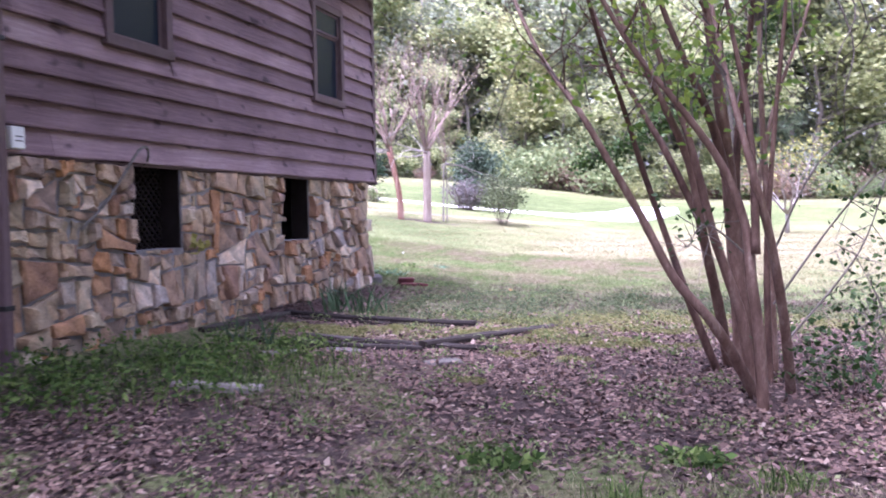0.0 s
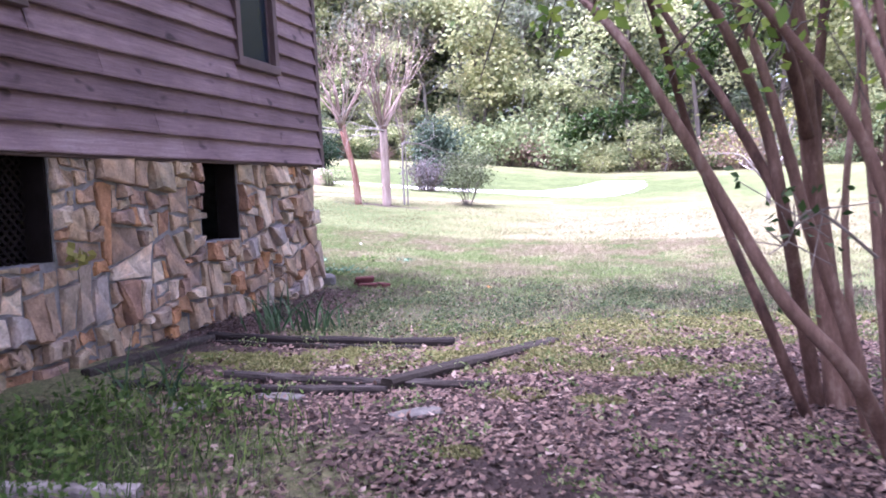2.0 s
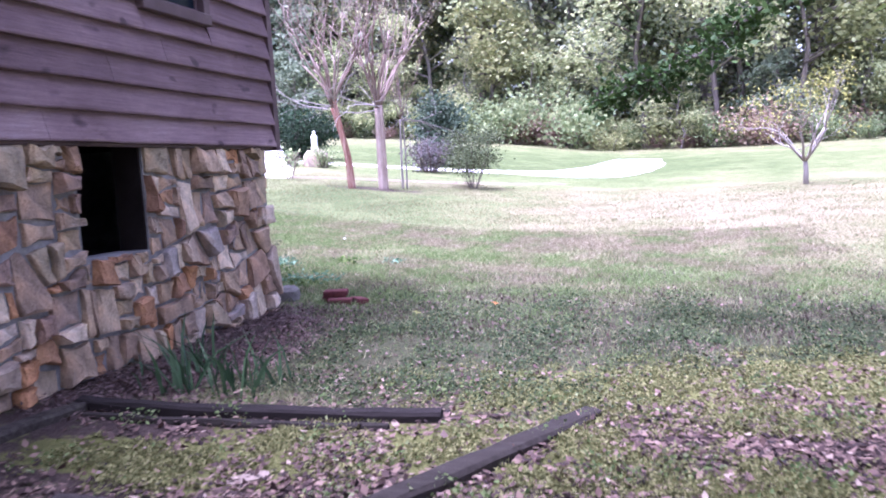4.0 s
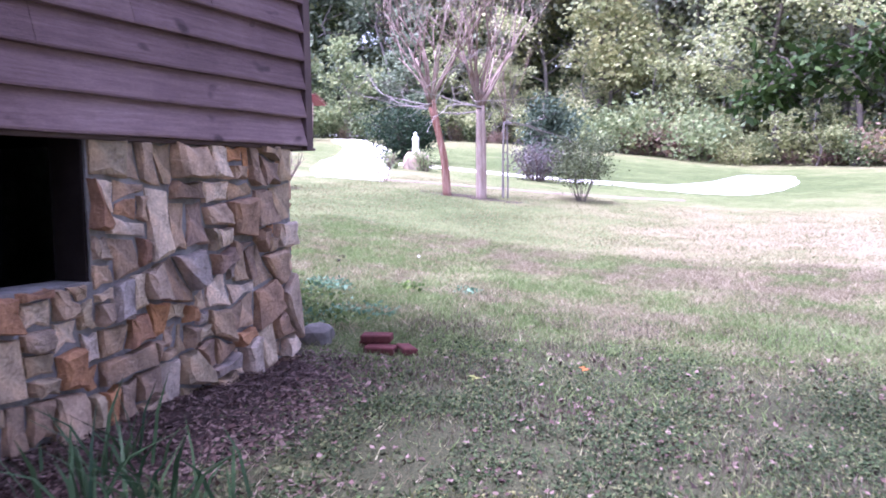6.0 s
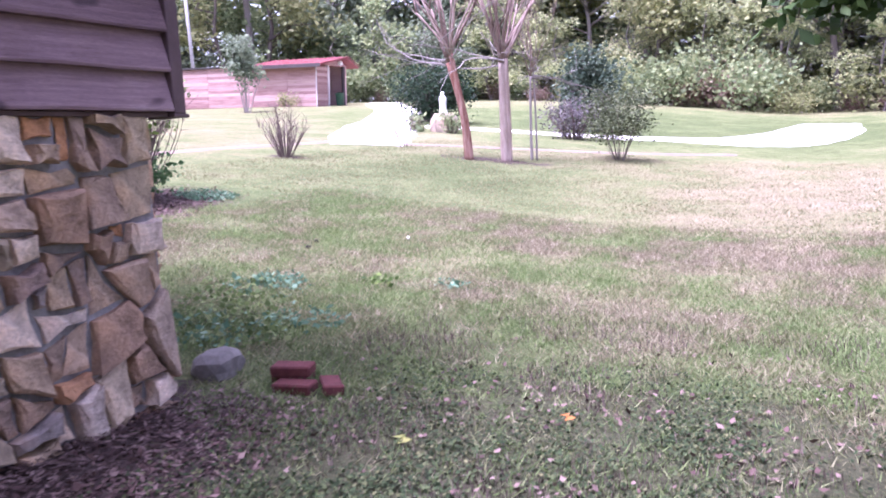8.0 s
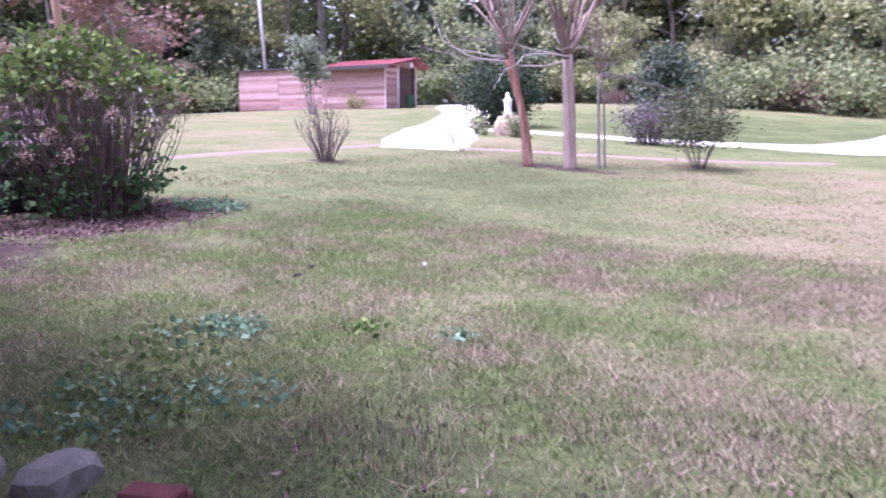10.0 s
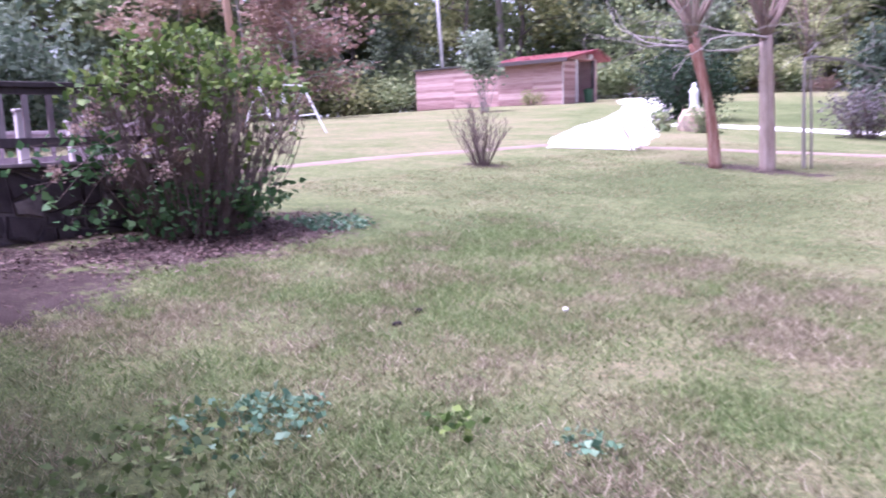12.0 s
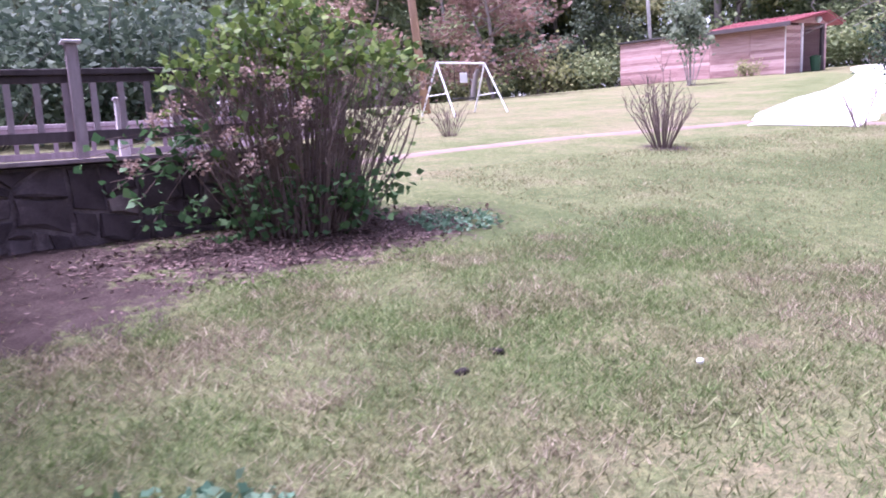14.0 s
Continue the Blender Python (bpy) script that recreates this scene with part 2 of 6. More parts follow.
L_FAR = leaf_mat("far_grass", [(0.0, (0.112, 0.125, 0.056)), (0.5, (0.198, 0.196, 0.099)), (1.0, (0.344, 0.310, 0.198))], 0.65, 0.45, 0.0)
L_GRASSDRY = leaf_mat("dry_grass", [(0.0, (0.101, 0.085, 0.055)), (0.3, (0.185, 0.159, 0.103)), (0.7, (0.286, 0.248, 0.167)), (1.0, (0.477, 0.413, 0.307))], 0.7, 0.45, 0.0)
L_WEED = leaf_mat("ground_cover_leaves", [(0.0, (0.017, 0.028, 0.012)), (0.5, (0.043, 0.067, 0.028)), (0.85, (0.086, 0.108, 0.047)), (1.0, (0.172, 0.165, 0.082))], 0.85, 0.25, 0.0)
L_FERN = leaf_mat("bright_weed_leaves", [(0.0, (0.029, 0.057, 0.015)), (0.6, (0.094, 0.156, 0.039)), (1.0, (0.205, 0.271, 0.082))], 0.85, 0.35, 0.0)
L_BLUE = leaf_mat("bluish_weed_leaves", [(0.0, (0.06, 0.13, 0.08)), (0.6, (0.13, 0.23, 0.14)), (1.0, (0.22, 0.32, 0.21))], 0.6, 0.3, 0.0)
L_IRIS = leaf_mat("iris_blades", [(0.0, (0.022, 0.052, 0.026)), (1.0, (0.072, 0.125, 0.058))], 0.5, 0.25, 0.0)
L_LITTER = leaf_mat("fallen_leaves", [(0.0, (0.022, 0.015, 0.015)), (0.35, (0.085, 0.053, 0.047)), (0.7, (0.175, 0.112, 0.094)), (0.93, (0.25, 0.17, 0.135)), (1.0, (0.36, 0.28, 0.235))], 0.75, 0.1, 0.0)
L_MOSS = leaf_mat("moss_tips", [(0.0, (0.082, 0.086, 0.033)), (0.5, (0.184, 0.184, 0.074)), (1.0, (0.303, 0.291, 0.135))], 0.9, 0.2, 0.0)
L_MULCH = leaf_mat("mulch_chips", [(0.0, (0.027, 0.016, 0.015)), (0.5, (0.098, 0.058, 0.053)), (1.0, (0.218, 0.156, 0.140))], 0.85, 0.0, 0.0)


def stone_material():
    m, nt, b = start("field_stone", 0.85, 0.25)
    f = rnd_object(nt)
    base = ramp_node(nt, f, [(0.0, (0.283, 0.242, 0.180)), (0.12, (0.418, 0.312, 0.220)), (0.24, (0.202, 0.147, 0.122)), (0.36, (0.459, 0.337, 0.249)), (0.48, (0.337, 0.274, 0.227)),
                             (0.58, (0.317, 0.211, 0.150)), (0.66, (0.459, 0.235, 0.116)), (0.73, (0.269, 0.160, 0.116)), (0.80, (0.337, 0.298, 0.290)), (0.88, (0.702, 0.572, 0.463)), (0.95, (0.391, 0.318, 0.220)), (1.0, (0.512, 0.394, 0.301))])
    big = noise_node(nt, 5, 5, 0.65)
    fine = noise_node(nt, 45, 4, 0.7)
    rust = ramp_node(nt, noise_node(nt, 3.3, 3, 0.6), [(0.5, (0, 0, 0)), (0.72, (1, 1, 1))])
    c = mixc(nt, math_node(nt, 'MULTIPLY', rust, 0.45), base, (0.42, 0.235, 0.12))
    c = mixc(nt, 0.75, c, ramp_node(nt, big, [(0.30, (0.38, 0.36, 0.36)), (0.5, (1.05, 1.03, 1.02)), (0.7, (1.75, 1.72, 1.68))]), 'MULTIPLY')
    c = mixc(nt, 0.5, c, ramp_node(nt, fine, [(0.3, (0.6, 0.6, 0.6)), (0.7, (1.3, 1.3, 1.3))]), 'MULTIPLY')
    nt.links.new(c, b.inputs["Base Color"])
    bump(nt, b, math_node(nt, 'ADD', math_node(nt, 'MULTIPLY', big, 1.6), math_node(nt, 'MULTIPLY', fine, 0.5)), 0.9, 0.03)
    return m


def glass_material():
    m, nt, b = start("window_glass", 0.05, 0.13)
    b.inputs["Base Color"].default_value = (0.012, 0.018, 0.028, 1)
    nt.links.new(ramp_node(nt, noise_node(nt, 1.2, 2, 0.5), [(0.3, (0.10, 0.10, 0.10)), (0.7, (0.3, 0.3, 0.3))]), b.inputs["Roughness"])
    return m


def ground_material():
    """Lawn soil with tan and green patches; litter, bare dirt and moss come from the zones of the ground itself."""
    m, nt, b = start("lawn_ground", 0.95, 0.1)

    def zone(name):
        a = nt.nodes.new("ShaderNodeAttribute")
        a.attribute_name = name
        return a.outputs["Fac"]
    patch = noise_node(nt, 0.45, 5, 0.65)
    mid = noise_node(nt, 3.0, 5, 0.7)
    fine = noise_node(nt, 55, 4, 0.75)
    f = math_node(nt, 'ADD', math_node(nt, 'MULTIPLY', patch, 0.6), math_node(nt, 'MULTIPLY', mid, 0.4))
    f = math_node(nt, 'ADD', f, math_node(nt, 'MULTIPLY', math_node(nt, 'SUBTRACT', zone("dry"), 0.5), 0.35))
    lawn = ramp_node(nt, f, [(0.32, (0.089, 0.114, 0.046)), (0.43, (0.140, 0.160, 0.072)), (0.53, (0.187, 0.178, 0.098)), (0.63, (0.225, 0.193, 0.123)), (0.76, (0.271, 0.230, 0.160))])
    lawn = mixc(nt, 0.7, lawn, ramp_node(nt, fine, [(0.3, (0.3, 0.3, 0.3)), (0.55, (1.0, 1.0, 1.0)), (0.75, (1.6, 1.55, 1.5))]), 'MULTIPLY')
    tuft = noise_node(nt, 15, 5, 0.75)
    lawn = mixc(nt, 0.8, lawn, ramp_node(nt, tuft, [(0.32, (0.45, 0.50, 0.45)), (0.5, (1.0, 1.0, 1.0)), (0.68, (1.45, 1.38, 1.35))]), 'MULTIPLY')
    soil = ramp_node(nt, math_node(nt, 'ADD', math_node(nt, 'MULTIPLY', mid, 0.4), math_node(nt, 'MULTIPLY', fine, 0.6)), [(0.3, (0.025, 0.017, 0.016)), (0.5, (0.068, 0.048, 0.044)), (0.7, (0.144, 0.113, 0.102))])
    moss = ramp_node(nt, math_node(nt, 'ADD', math_node(nt, 'MULTIPLY', fine, 0.6), math_node(nt, 'MULTIPLY', mid, 0.4)), [(0.3, (0.055, 0.058, 0.024)), (0.5, (0.135, 0.138, 0.048)), (0.7, (0.23, 0.215, 0.09))])
    green = ramp_node(nt, fine, [(0.3, (0.025, 0.028, 0.016)), (0.55, (0.070, 0.072, 0.040)), (0.75, (0.16, 0.14, 0.09))])

    def edged(name, lo, hi):
        z = math_node(nt, 'ADD', zone(name), math_node(nt, 'MULTIPLY', math_node(nt, 'SUBTRACT', noise_node(nt, 2.3, 6, 0.75), 0.5), 1.9))
        return ramp_node(nt, z, [(lo, (0, 0, 0)), (hi, (1, 1, 1))])
    c = mixc(nt, edged("cover", 0.4, 0.6), lawn, green)
    c = mixc(nt, edged("dirt", 0.42, 0.58), c, soil)
    c = mixc(nt, edged("moss", 0.45, 0.6), c, moss)
    nt.links.new(c, b.inputs["Base Color"])
    bump(nt, b, math_node(nt, 'ADD', math_node(nt, 'MULTIPLY', mid, 1.5), fine), 0.9, 0.03)
    return m


M_STONE = stone_material()
M_GLASS = glass_material()
# deck wall block: the shade under the deck is put into this dark colour
M_SHADEDBLOCK = rough_mat("shaded_block", [(0.2, (0.030, 0.024, 0.028)), (0.6, (0.095, 0.077, 0.084)), (0.85, (0.243, 0.203, 0.203))], 3, 40, 0.95, 0.1, None, 0.01, 0.5)
M_GROUND = ground_material()


# ---- building blocks ----
def mesh_of(name, verts, faces, mat, smooth=False):
    me = bpy.data.meshes.new(name)
    me.from_pydata([tuple(v) for v in verts], [], [tuple(f) for f in faces])
    me.materials.append(mat)
    if smooth:
        me.shade_smooth()
    me.update()
    return me


def thing(name, at, label, category, group="", kind="", rz=0.0):
    ob = new(name)
    ob.empty_display_size = 0.1
    ob.matrix_world = pose(*at, 0, 0, rz)
    return tagged(ob, label, category, group, kind)


def part(name, bm, mat, parent, label="", smooth=False):
    """Links a bmesh (or a mesh) as one mesh object under a thing or a part."""
    if isinstance(bm, bmesh.types.BMesh):
        me = bpy.data.meshes.new(name)
        bmesh.ops.recalc_face_normals(bm, faces=bm.faces)
        bm.to_mesh(me)
        bm.free()
        me.materials.append(mat)
        if smooth:
            me.shade_smooth()
    else:
        me = bm
    ob = new(name, me)
    if parent is not None:
        ob.parent = parent
    return tagged(ob, label)


def box(bm, lo, hi, bevel=0.006, m=None):
    """A bevelled box from corner lo to corner hi."""
    r = bmesh.ops.create_cube(bm, size=1.0)
    s = [hi[i] - lo[i] for i in range(3)]
    c = [(hi[i] + lo[i]) / 2 for i in range(3)]
    for v in r["verts"]:
        v.co = Vector((v.co.x * s[0] + c[0], v.co.y * s[1] + c[1], v.co.z * s[2] + c[2]))
    if bevel:
        edges = list({e for v in r["verts"] for e in v.link_edges})
        out = bmesh.ops.bevel(bm, geom=edges, offset=min(bevel, min(s) * 0.3), segments=1, affect='EDGES', clamp_overlap=True)
        verts = list({v for f in out["faces"] for v in f.verts} | {v for v in r["verts"] if v.is_valid})
    else:
        verts = r["verts"]
    if m is not None:
        for v in verts:
            v.co = m @ v.co
    return verts


def tube(bm, pts, radii, sides=8, cap=True):
    """A tapered tube along a line of points."""
    pts = [Vector(p) for p in pts]
    rings = []
    for i, p in enumerate(pts):
        d = (pts[min(i + 1, len(pts) - 1)] - pts[max(i - 1, 0)]).normalized()
        a = d.orthogonal().normalized() if i == 0 else (ref - d * ref.dot(d)).normalized()
        ref = a
        bb = d.cross(a)
        rings.append([bm.verts.new(p + (a * math.cos(2 * math.pi * k / sides) + bb * math.sin(2 * math.pi * k / sides)) * radii[i]) for k in range(sides)])
    for r0, r1 in zip(rings, rings[1:]):
        for k in range(sides):
            bm.faces.new((r0[k], r0[(k + 1) % sides], r1[(k + 1) % sides], r1[k]))
    if cap:
        bm.faces.new(rings[0][::-1])
        bm.faces.new(rings[-1])


def spline(pts, n):
    """A smooth line through the points, n steps for each span."""
    P = [Vector(p) for p in pts]
    out = []
    for i in range(len(P) - 1):
        p0, p1, p2, p3 = P[max(i - 1, 0)], P[i], P[i + 1], P[min(i + 2, len(P) - 1)]
        for k in range(n):
            t = k / n
            out.append(0.5 * ((2 * p1) + (p2 - p0) * t + (2 * p0 - 5 * p1 + 4 * p2 - p3) * t * t + (3 * p1 - p0 - 3 * p2 + p3) * t ** 3))
    out.append(P[-1])
    return out


def leaves(name, pos, size, rng, mat, flat=0.0, narrow=0.5, up=None):
    """Many small folded leaves, two triangles each half, at the given places."""
    pos = np.asarray(pos, float)
    n = len(pos)
    d = rng.normal(size=(n, 3))
    d[:, 2] *= (1 - flat)
    if up is not None:
        d = d * 0.5 + np.asarray(up)
    d /= np.linalg.norm(d, axis=1, keepdims=True) + 1e-9
    a = rng.normal(size=(n, 3))
    if flat > 0.5:
        a[:, 2] *= (1 - flat)
    s = np.cross(d, a)
    if flat > 0.5:
        s = np.cross(d, np.array([0, 0, 1.0]) + rng.normal(size=(n, 3)) * (1 - flat))
    s /= np.linalg.norm(s, axis=1, keepdims=True) + 1e-9
    nn = np.cross(d, s)
    L = (np.asarray(size) * rng.uniform(0.6, 1.3, n))[:, None]
    w = L * narrow * 0.5
    v = np.empty((n, 4, 3))
    v[:, 0] = pos
    v[:, 1] = pos + d * L * 0.45 + s * w + nn * w * 0.35
    v[:, 2] = pos + d * L
    v[:, 3] = pos + d * L * 0.45 - s * w + nn * w * 0.35
    me = bpy.data.meshes.new(name)
    me.vertices.add(n * 4)
    me.vertices.foreach_set("co", v.reshape(-1).astype(np.float32))
    me.loops.add(n * 4)
    me.loops.foreach_set("vertex_index", np.arange(n * 4, dtype=np.int32))
    me.polygons.add(n)
    me.polygons.foreach_set("loop_start", np.arange(0, n * 4, 4, dtype=np.int32))
    me.materials.append(mat)
    me.update(calc_edges=True)
    me.validate()
    return me


def gz(x, y):
    """Height of the ground."""
    s = np.minimum(np.logaddexp(0, (-x - 3.5) / 1.2) * 1.2, 58)
    yy = np.clip(y, -200, 120)
    q = np.logaddexp(0, (yy - 12) / 3) * 3
    r = np.logaddexp(0, (yy - 32) / 4) * 4
    return -0.1282 + 0.1488 * s - 0.00126 * s * s + 0.02681 * q - 0.0001832 * q * s + 0.02635 * r


def g1(x, y):
    return float(gz(np.array(float(x)), np.array(float(y))))


def ell(x, y, cx, cy, rx, ry, rot=0.0):
    c, s = math.cos(radians(rot)), math.sin(radians(rot))
    u, v = (x - cx) * c + (y - cy) * s, -(x - cx) * s + (y - cy) * c
    return np.clip(1.25 - 0.75 * np.sqrt((u / rx) ** 2 + (v / ry) ** 2), 0, 1)


def zones(x, y):
    """What covers the ground: bare earth and litter, moss, low leafy cover, dryness."""
    litter = np.maximum.reduce([ell(x, y, 0.6, 2.9, 2.3, 2.3, -20), ell(x, y, -1.3, 4.1, 2.0, 1.6), ell(x, y, 1.0, 5.0, 1.9, 1.7), ell(x, y, 2.6, 2.2, 2.0, 2.0), ell(x, y, -2.2, 0.3, 1.9, 1.2) * 0.75])
    dirt = np.maximum.reduce([litter, ell(x, y, -4.2, 6.8, 0.75, 2.1), ell(x, y, -2.9, 4.6, 1.6, 0.9),
                              ell(x, y, -10.35, 13.6, 0.95, 1.9, 8), ell(x, y, -10.4, 10.4, 2.2, 2.0), ell(x, y, -9.4, 25.0, 1.6, 0.5), ell(x, y, -13.3, 21.35, 0.5, 0.4)])
    moss = np.maximum.reduce([ell(x, y, 0.4, 6.5, 2.2, 0.8, 10), ell(x, y, -2.3, 5.0, 0.7, 0.35), ell(x, y, -1.3, 5.0, 1.0, 0.5), ell(x, y, 0.1, 4.7, 0.7, 0.3), ell(x, y, -3.0, 4.5, 0.9, 0.35)]) * 0.95
    cover = np.maximum.reduce([ell(x, y, -2.2, 7.6, 2.2, 1.5), ell(x, y, -1.2, 8.9, 3.2, 1.5) * 0.8, ell(x, y, -1.9, 6.3, 1.8, 0.9) * 0.9, ell(x, y, 0.2, 8.2, 2.6, 1.6), ell(x, y, -3.2, 1.2, 1.2, 1.8), ell(x, y, -5.3, 10.2, 1.0, 1.5, 30) * 0.4])
    dry = np.clip(0.5 + 0.38 * ell(x, y, -1.0, 17, 6, 5) + 0.3 * ell(x, y, 1.0, 24, 7, 4) - 0.5 * ell(x, y, -8.5, 20, 5, 5) - 0.6 * ell(x, y, -8, 45, 14, 10)
                  - 0.3 * ell(x, y, 0, 10, 6, 3) - 0.22 * ell(x, y, -5, 12.5, 6, 4.5), 0, 1)
    return dict(dirt=dirt, moss=moss, cover=cover, dry=dry), litter


def make_ground():
    def steps(knots):
        out = [knots[0][0]]
        for (a, _), (b2, st) in zip(knots, knots[1:]):
            k = max(1, int(round((b2 - a) / st)))
            out += [a + (b2 - a) * (i + 1) / k for i in range(k)]
        return np.array(out)
    xs = steps([(-1500, 0), (-120, 300), (-60, 6), (-16, 1.2), (-12, 0.3), (4, 0.14), (12, 0.6), (60, 4), (120, 12), (1500, 300)])
    ys = steps([(-1500, 0), (-60, 300), (-8, 6), (0, 0.4), (16, 0.14), (34, 0.6), (80, 2), (140, 10), (1500, 300)])
    X, Y = np.meshgrid(xs, ys)
    Z = gz(X, Y)
    rough = np.array([noise.noise((x * 0.9, y * 0.9, 0)) + 0.5 * noise.noise((x * 3.1, y * 3.1, 4)) for x, y in zip(X.ravel(), Y.ravel())]).reshape(X.shape)
    Z = Z + 0.018 * rough
    nx, ny = len(xs), len(ys)
    idx = np.arange(nx * ny).reshape(ny, nx)
    faces = np.stack([idx[:-1, :-1], idx[:-1, 1:], idx[1:, 1:], idx[1:, :-1]], -1).reshape(-1, 4)
    me = bpy.data.meshes.new("ground")
    me.from_pydata(np.stack([X.ravel(), Y.ravel(), Z.ravel()], -1).tolist(), [], faces.tolist())
    me.materials.append(M_GROUND)
    me.shade_smooth()
    zs, _ = zones(X.ravel(), Y.ravel())
    for k, v in zs.items():
        me.attributes.new(k, 'FLOAT', 'POINT').data.foreach_set("value", v.astype(np.float32))
    return tagged(new("ground", me), "worn lawn with tan and green patches, moss, bare earth and litter", "ground", kind="structure")


make_ground()


# ---- driveway and garden path ----
def strip(name, pts, widths, lift, mat, label):
    line = spline([(x, y, 0) for x, y in pts], 8)
    ws = np.interp(np.linspace(0, len(pts) - 1, len(line)), range(len(pts)), widths)
    bm = bmesh.new()
    rows = []
    for i, p in enumerate(line):
        d = (line[min(i + 1, len(line) - 1)] - line[max(i - 1, 0)]).normalized()
        nrm = Vector((-d.y, d.x, 0))
        row = []
        for k in range(7):
            q = p + nrm * ws[i] * (k / 6 - 0.5 + (0.02 * noise.noise((p.x * 0.4, p.y * 0.4, k)) if k in (0, 6) else 0))
            z = g1(q.x, q.y)
            row.append(bm.verts.new((q.x, q.y, z + (lift if 0 < k < 6 else -0.03))))
        rows.append(row)
    for r0, r1 in zip(rows, rows[1:]):
        for k in range(6):
            bm.faces.new((r0[k], r0[k + 1], r1[k + 1], r1[k]))
    ob = part(name, bm, mat, None, "", True)
    return tagged(ob, label, "road" if "drive" in name else "path", kind="structure")


strip("driveway_1", [(-13.9, 25.9), (-15.6, 29.0), (-18.0, 33.6), (-20.2, 38.3), (-25.0, 47.0), (-30.3, 54.5), (-33.5, 60.0)], [2.6, 3.6, 3.5, 3.3, 3.3, 3.3, 3.3], 0.02, M_CONCRETE, "pale sunlit concrete driveway running up to the shed")
strip("driveway_2", [(-18.5, 35.2), (-14.6, 35.3), (-10.5, 35.7), (-7.2, 37.2), (-4.4, 38.6), (-3.2, 42.2), (-2.7, 46.5), (-2.5, 51.0)], [2.0, 1.5, 1.5, 2.3, 5.2, 4.8, 4.2, 3.2], 0.022, M_CONCRETE, "pale concrete driveway loop curving round a grass island")
strip("garden_path_1", [(-15.2, 15.5), (-15.6, 18.2), (-15.75, 21.1), (-15.4, 24.0), (-15.2, 26.0)], [0.42, 0.42, 0.4, 0.4, 0.4], 0.03, M_PATHCONC, "narrow pinkish concrete garden path across the lawn")
strip("garden_path_2", [(-13.2, 27.0), (-11.9, 27.8), (-10.2, 28.6), (-7.6, 30.0), (-4.5, 32.5)], [0.45, 0.45, 0.45, 0.45, 0.5], 0.03, M_PATHCONC, "narrow concrete garden path past the bare trees")

# ---- house ----
WALL_X, STONE_END, CORNER_Y = -4.43, 8.66, 8.93
SIDE_Z, LAP = 1.81, 0.228
VENTS = [(2.84, 3.65, 0.95), (5.81, 6.60, 0.95)]
WINDOWS = [(2.47, 3.47, 2.90, 4.35), (6.67, 7.68, 2.90, 4.35)]


def foundation_wall():
    bm = bmesh.new()
    x0, x1 = WALL_X - 0.28, WALL_X
    ys = [-4.0, VENTS[0][0], VENTS[0][1], VENTS[1][0], VENTS[1][1], STONE_END]
    for a, b2 in ((ys[0], ys[1]), (ys[2], ys[3]), (ys[4], ys[5])):
        box(bm, (x0, a, -0.4), (x1, b2, SIDE_Z + 0.06), 0)
    for a, b2, z in VENTS:
        box(bm, (x0, a, -0.4), (x1, b2, z), 0)
        box(bm, (x0, a, SIDE_Z + 0.01), (x1, b2, SIDE_Z + 0.06), 0)
    return tagged(part("wall_foundation_east", bm, M_MORTAR, None), "fieldstone foundation wall with pale mortar and two vent openings", "wall", kind="structure")


found = foundation_wall()
bm = bmesh.new()
box(bm, (-20.0, STONE_END - 0.3, -0.4), (WALL_X - 0.28, STONE_END, SIDE_Z + 0.06), 0)
tagged(part("wall_foundation_north", bm, M_MORTAR, None), "mortared stone foundation wall behind the corner", "wall", kind="structure")
bm = bmesh.new()
box(bm, (-20.0, -4.0, -0.4), (WALL_X - 0.28, -3.7, SIDE_Z + 0.06), 0)
tagged(part("wall_foundation_south", bm, M_MORTAR, None), "mortared stone foundation wall", "wall", kind="structure")
bm = bmesh.new()
box(bm, (-20.3, -4.0, -0.4), (-20.0, STONE_END, SIDE_Z + 0.06), 0)
tagged(part("wall_foundation_west", bm, M_MORTAR, None), "mortared stone foundation wall", "wall", kind="structure")
# floor in the near-black interior colour, closing the crawl space from above
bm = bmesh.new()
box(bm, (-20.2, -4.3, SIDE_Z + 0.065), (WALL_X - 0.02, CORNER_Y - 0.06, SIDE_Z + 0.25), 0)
tagged(part("floor_house", bm, M_DARKIN, None), "near-black floor above the crawl space", "floor", kind="structure")


def clip(poly, nx, ny, c):
    """The part of a polygon where nx * x + ny * y <= c."""
    out = []
    for i, p in enumerate(poly):
        q = poly[(i + 1) % len(poly)]
        dp, dq = nx * p[0] + ny * p[1] - c, nx * q[0] + ny * q[1] - c
        if dp <= 0:
            out.append(p)
        if (dp < 0 < dq) or (dq < 0 < dp):
            t = dp / (dp - dq)
            out.append((p[0] + t * (q[0] - p[0]), p[1] + t * (q[1] - p[1])))
    return out


def area(p):
    return 0.5 * abs(sum(p[i][0] * p[(i + 1) % len(p)][1] - p[(i + 1) % len(p)][0] * p[i][1] for i in range(len(p))))


def keen(p):
    """The sharpest corner of a polygon, in degrees."""
    out = 180.0
    for i in range(len(p)):
        a, b2 = Vector(p[i - 1]) - Vector(p[i]), Vector(p[(i + 1) % len(p)]) - Vector(p[i])
        if a.length > 0.02 and b2.length > 0.02:
            out = min(out, math.degrees(a.angle(b2)))
    return out


